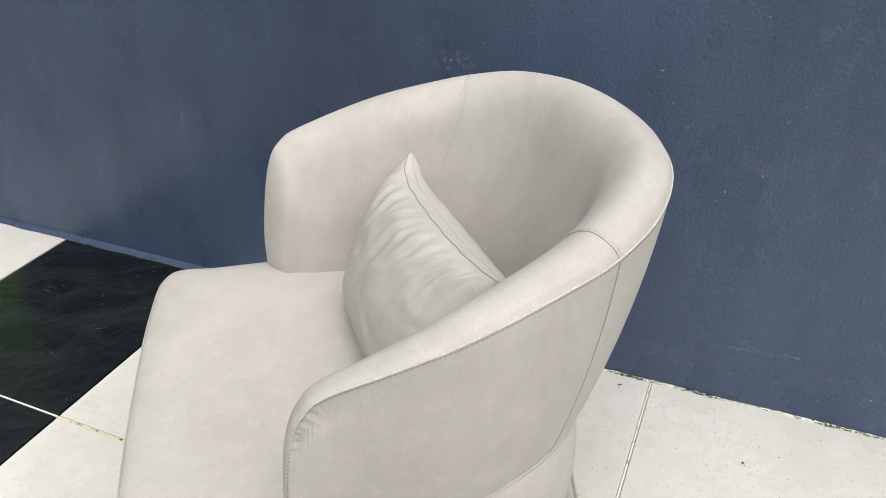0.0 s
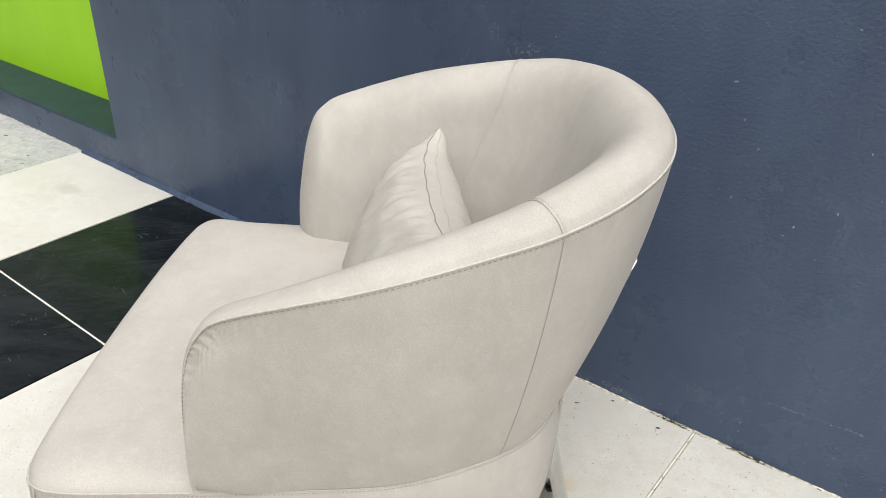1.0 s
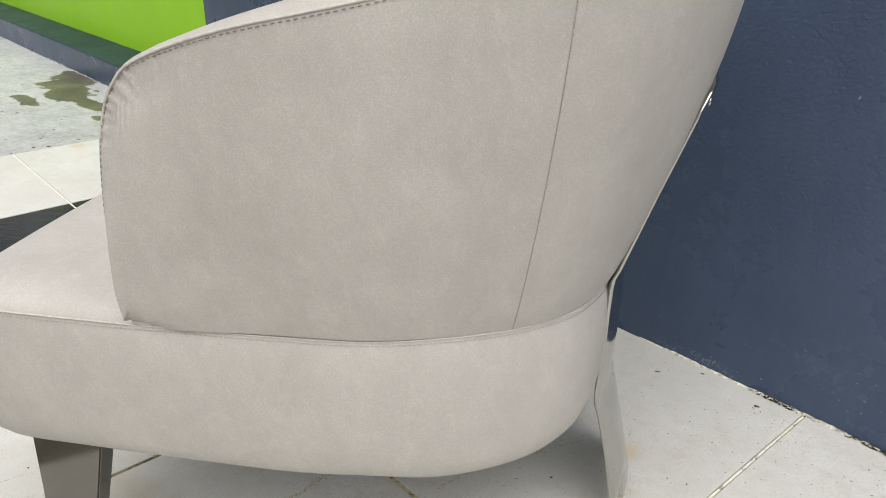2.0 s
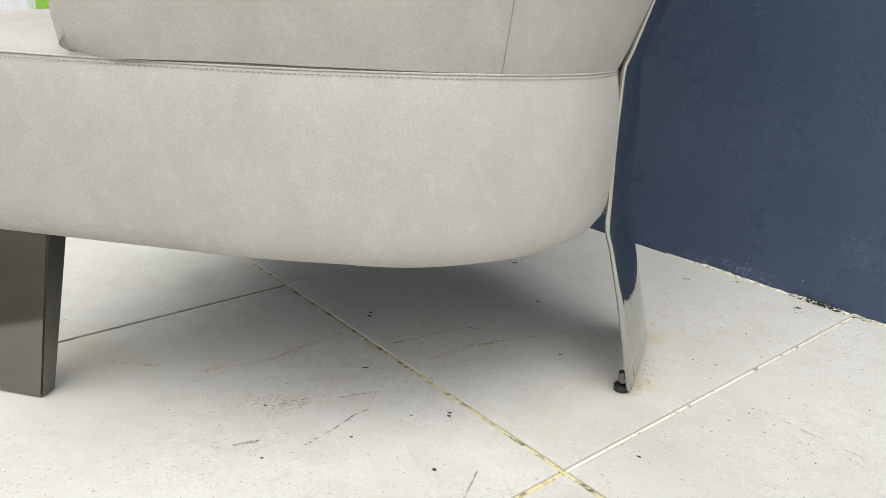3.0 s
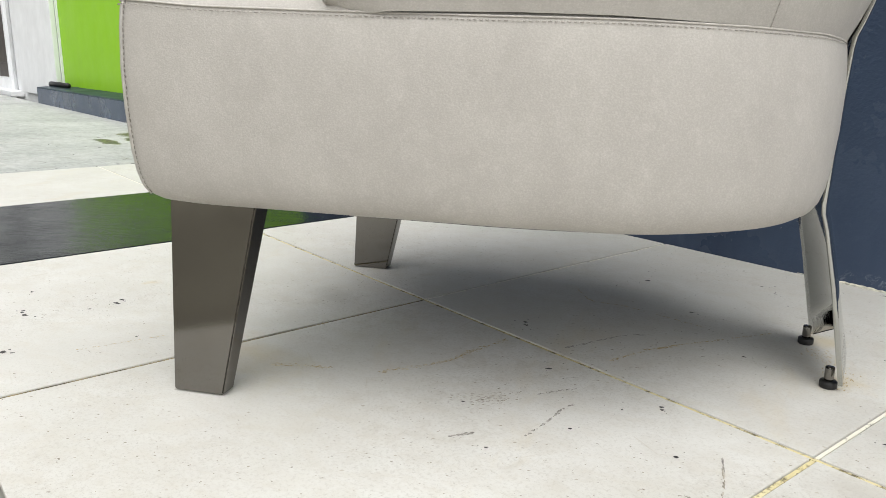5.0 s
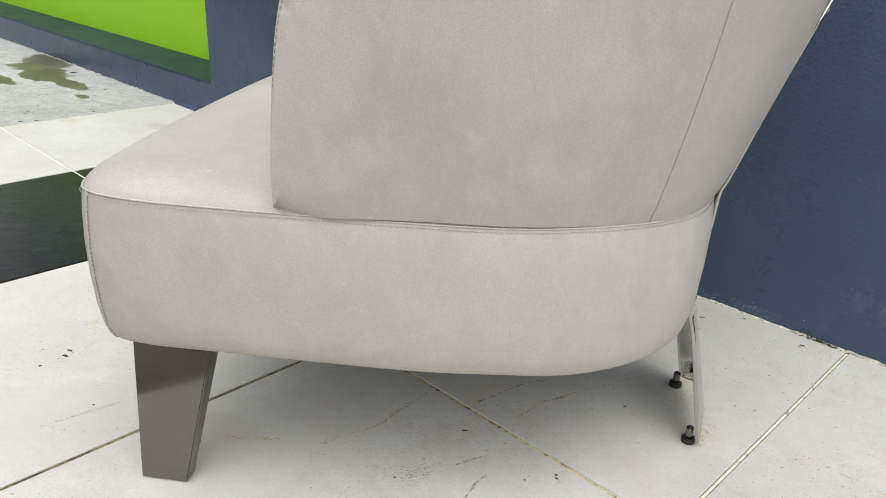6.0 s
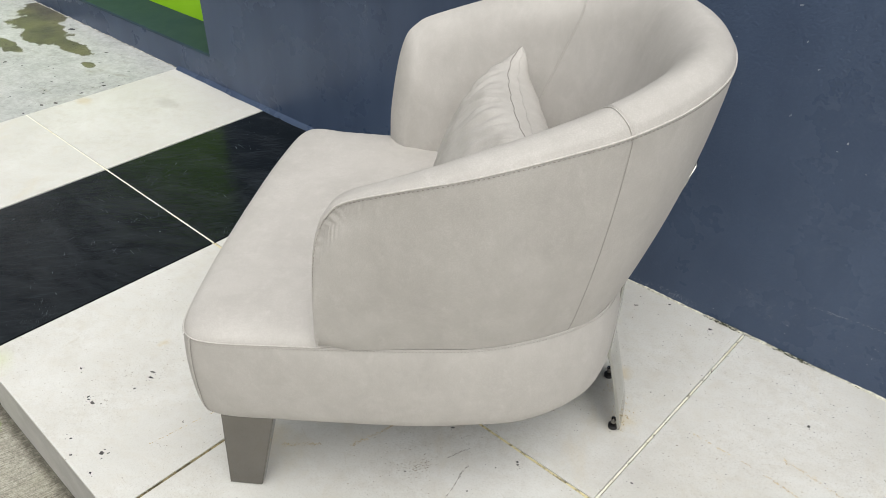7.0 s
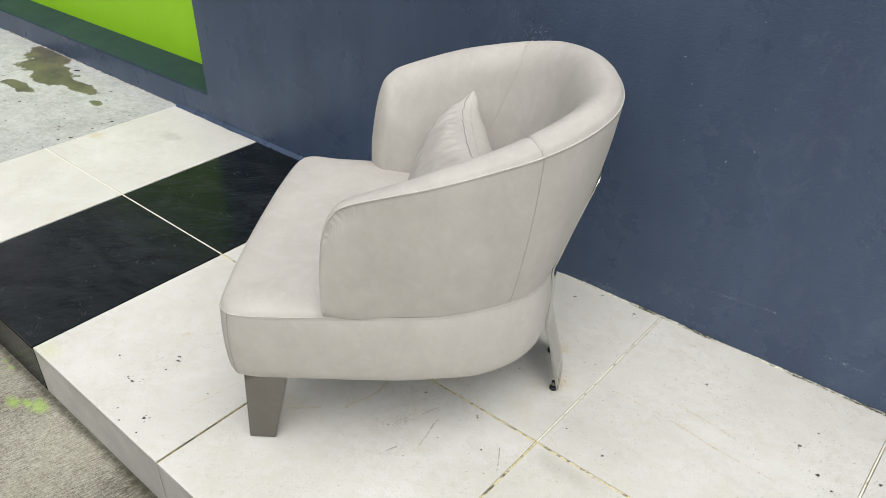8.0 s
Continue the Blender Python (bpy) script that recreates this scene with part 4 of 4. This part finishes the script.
bm = bmesh.new()
rows = []
for s, z in ((1, .4005), (.994, .405), (.98, .410), (.955, .4145), (.9, .418), (.8, .421), (.6, .424), (.35, .426), (.1, .427)):
    rows.append([tuple(q + Vector((0, 0, z - sag(q.y)))) for q in (MIDDLE + (p - MIDDLE) * s for p in top_ring)])
made = grid(bm, rows, True)
bm.faces.new(made[-1])
part("seat_top", bm, LEATHER, chair)

bm = bmesh.new()
tube(bm, [(p.x * 1.002, p.y * 1.002, .4002 - sag(p.y)) for p in top_ring], 0.0010, 8, True)
part("piping", bm, PIPING, chair, "raised piping round the seat")
bm = bmesh.new()
stitches(bm, [tuple(MIDDLE + (p - MIDDLE) * 1.0070 + Vector((0, 0, .3968 - sag(p.y)))) for p in [*top_ring, top_ring[0]]])
part("stitching", bm, PALE_THREAD, chair, "pale grey stitches below the seat edge")
bm = bmesh.new()
made = grid(bm, [[(p.x * k, p.y * k, z + rise(p.y) * k) for p in low_ring] for k, z in ((.9, .204), (.8, .1950), (.6, .1915), (.3, .190))], True)
bm.faces.new(made[-1])
part("seat_bottom", bm, LINING, chair, "black dust cover")
for side in (1, -1):
    bm = bmesh.new()
    corner = min(range(len(top_ring)), key=lambda k: (top_ring[k] - Vector((.350 * side, -.323, 0))).length)
    pts = [Vector(row[corner]) for row in side_rows[:9]]
    tube(bm, pts, 0.0016, 6)
    part("piping", bm, PIPING, chair, "corner seam of the seat")
    bm = bmesh.new()
    stitches(bm, [p.lerp(Vector(row[(corner + side) % len(top_ring)]), 0.75) + Vector((.0008 * side, -.0004, 0)) for p, row in zip(pts, side_rows)])
    part("stitching", bm, THREAD, chair)


def front_leg(side):
    bm = bmesh.new()
    rows = []
    shift = 0.0 if side > 0 else 0.013
    for z, x, thick, y0, y1 in ((.001, .286, .022, -.350, -.2905), (.225, .290, .030, -.334, -.235)):
        ring_ = [(x - shift, y0), (x - shift, y1), (x - shift - thick, y1), (x - shift - thick, y0)]
        rows.append([(px * side, py - 0.4 * shift, z) for px, py in ring_])
    made = grid(bm, rows, True)
    bm.faces.new(made[0]), bm.faces.new(made[1])
    bmesh.ops.bevel(bm, geom=list(bm.edges), offset=0.0018, segments=2, affect="EDGES")
    part("leg", bm, LEG_METAL, chair, "tapered glossy gunmetal front leg", False)


front_leg(1), front_leg(-1)

# folded steel plate behind
PROFILE = ((.343, .008, .0865), (.335, .05, .088), (.322, .12, .091), (.309, .180, .093), (.303, .199, .094), (.302, .209, .0945), (.303, .29, .103), (.306, .366, .111), (.307, .377, .1125), (.312, .389, .113),
           (.342, .480, .115), (.371, .565, .117), (.381, .594, .118))
bm = bmesh.new()
rows = []
for y, z, w in PROFILE:
    arc = [(w * k / 10, y + (1.7 if z < 0.3 else 1.1) * (w * w - (w * k / 10) ** 2)) for k in range(-10, 11)]
    notch = .036 * max(0.0, 1 - z / .15)
    lift = [z + notch * (1 - abs(k / 10) ** 2.5) for k in range(-10, 11)]
    rows.append([(px, py + .004, h) for (px, py), h in zip(arc, lift)] + [(px, py + .0085, h) for (px, py), h in zip(reversed(arc), reversed(lift))])
made = grid(bm, rows, True)
bm.faces.new(made[0]), bm.faces.new(made[-1])
part("back_plate", bm, STEEL, chair, "folded mirror-polished steel rear leg plate")
for side in (1, -1):
    bm = bmesh.new()
    rod(bm, .0715 * side, .3405, 0, .008, .0094)
    foot_ = part("levelling_foot", bm, RUBBER, chair, "black rubber levelling foot")
    bm = bmesh.new()
    rod(bm, .0715 * side, .3405, .0085, .024, .0052)
    part("stud", bm, LEG_METAL, foot_)
    bm = bmesh.new()
    bmesh.ops.create_uvsphere(bm, u_segments=14, v_segments=8, radius=.0048, matrix=Matrix.Translation((.1005 * side, .3895, .582)) @ Matrix.Diagonal((1, .6, 1, 1)))
    part("bolt", bm, STEEL, chair, "domed steel bolt")

# pillow
# where a fold leaves the seam, its slant, width, reach and height
FOLDS = [(-0.78, 0.10, 0.034, 0.8, 0.0046), (-0.66, 0.14, 0.026, 0.6, 0.0036), (-0.55, 0.18, 0.032, 1.0, 0.0052), (-0.42, 0.23, 0.034, 1.2, 0.0060), (-0.31, 0.26, 0.024, 0.7, 0.0040),
         (-0.19, 0.29, 0.034, 1.3, 0.0064), (-0.08, 0.31, 0.024, 0.8, 0.0042), (0.04, 0.34, 0.036, 1.1, 0.0062), (0.16, 0.35, 0.024, 0.7, 0.0040), (0.27, 0.37, 0.034, 1.4, 0.0066),
         (0.39, 0.38, 0.026, 0.8, 0.0044), (0.50, 0.38, 0.034, 1.2, 0.0060), (0.61, 0.38, 0.024, 0.7, 0.0044), (0.71, 0.37, 0.030, 1.0, 0.0058), (0.80, 0.36, 0.022, 0.6, 0.0050), (0.88, 0.34, 0.022, 0.7, 0.0052)]


def cushion(s, t, side):
    """A point of the pillow: s along, t up, side 1 front or -1 behind."""
    pinch = 1 - 0.09 * (1 - abs(s) ** 2.2) * abs(t) ** 3, 1 - 0.09 * (1 - abs(t) ** 2.2) * abs(s) ** 3
    x, z = s * 0.222 * pinch[1], t * 0.134 * pinch[0]
    full = (max(0, 1 - s * s) * max(0, 1 - t * t)) ** 0.36
    y = 0.074 * full * (1 + 0.10 * (1 - t) if side > 0 else 1)
    # folds that fan out from the upper seam and die away down the face
    rim = min(1, (1 - abs(t)) * 7) * min(1, (1 - abs(s)) * 5)
    down = 1 - t
    lift = 0.0
    for start, slope, wide, reach, high in FOLDS:
        off = (s - start + slope * down + 0.05 * math.sin(down * 4 + start * 9)) / (wide * (1 + 0.5 * down))
        lift += high * (math.exp(-off * off) - 0.55 * math.exp(-((off - 1.7) ** 2))) * math.exp(-((down / (0.74 * reach)) ** 2))
    q = Vector((s * 3.2, t * 2.4, side * 3.1))
    y += (lift * (1.0 if side > 0 else 0.25) + 0.0035 * noise.noise(q) + 0.0018 * noise.noise(q * 2.7)) * rim
    ear = max(0.0, abs(s) + abs(t) - 1.76) / 0.24
    wave = 0.0012 * math.sin(s * 23 + t * 17) * max(abs(s), abs(t)) ** 6
    if s < 0 < t:
        # the far upper tip is folded over backwards
        far = max(0.0, abs(s) + abs(t) - 1.5) / 0.5
        x, z = x + 0.021 * far ** 2, z + 0.021 * far ** 2.5
        return Vector((x, -side * y + wave + 0.006 * far - 0.005 * far ** 6, z))
    return Vector((x, -side * y + wave - 0.012 * ear * ear, z + 0.004 * ear * (1 if t > 0 else -1)))


PILLOW = CHAIR @ pose(0.014, 0.084, 0.520, -24, -2.5, 7)
pillow = thing("throw_pillow", "light grey wrinkled nubuck lumbar pillow leaning on the chair back", "pillow", PILLOW)
bm = bmesh.new()
steps = [math.sin(math.pi / 2 * (-1 + 2 * k / 140)) for k in range(141)]
for side in (1, -1):
    grid(bm, [[cushion(s, t, side) for s in steps] for t in steps])
bmesh.ops.remove_doubles(bm, verts=bm.verts, dist=0.0002)
part("cover", bm, LEATHER, pillow)
bm = bmesh.new()
loop = [cushion(s, 1, 1) for s in steps] + [cushion(1, -t, 1) for t in steps[1:]] + [cushion(-s, -1, 1) for s in steps[1:]] + [cushion(-1, t, 1) for t in steps[1:-1]]
tube(bm, loop, 0.0010, 6, True)
part("seam", bm, LEATHER, pillow, "stitched edge seam")
bm = bmesh.new()
tube(bm, [cushion(s, 0.985, 1) + Vector((0, -0.0004, 0.0004)) for s in steps[6:135]], 0.0006, 5)
part("stitching", bm, THREAD, pillow, "dark thread along the upper seam")

# ---- tiles, last ----
def tile_mesh(material, y0, y1, name):
    bm = bmesh.new()
    box(bm, (0.0032, y0, -0.012), (TILE - 0.0032, y1, 0), 0.0012)
    return finish(name, skew(bm), material, False)


def riser_mesh(material):
    bm = bmesh.new()
    box(bm, (0.0026, 0.0026, -0.012), (TILE - 0.0026, DROP - 0.0046, 0), 0.0014)
    return finish("riser_tile", bm, material, False)


STRIPS = ((0.0032, WALL_Y - 0.0015), (FRONT_Y, -0.0032))
flat = {(m, y): tile_mesh(m, *y, "tile") for m in (WHITE_TILE, BLACK_TILE) for y in STRIPS}
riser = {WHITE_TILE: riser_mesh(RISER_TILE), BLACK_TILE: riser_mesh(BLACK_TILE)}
for k in range(-3, 11):
    m = BLACK_TILE if k == -2 else WHITE_TILE
    for y in STRIPS:
        ob = new("tile", flat[m, y])
        ob.parent, ob.location = platform, (k * TILE, 0, 0)
    ob = new("riser_tile", riser[m])
    ob.parent = platform
    ob.matrix_basis = pose(k * TILE + 0.012, FRONT_Y, -DROP + 0.001, 90, 0, 0)
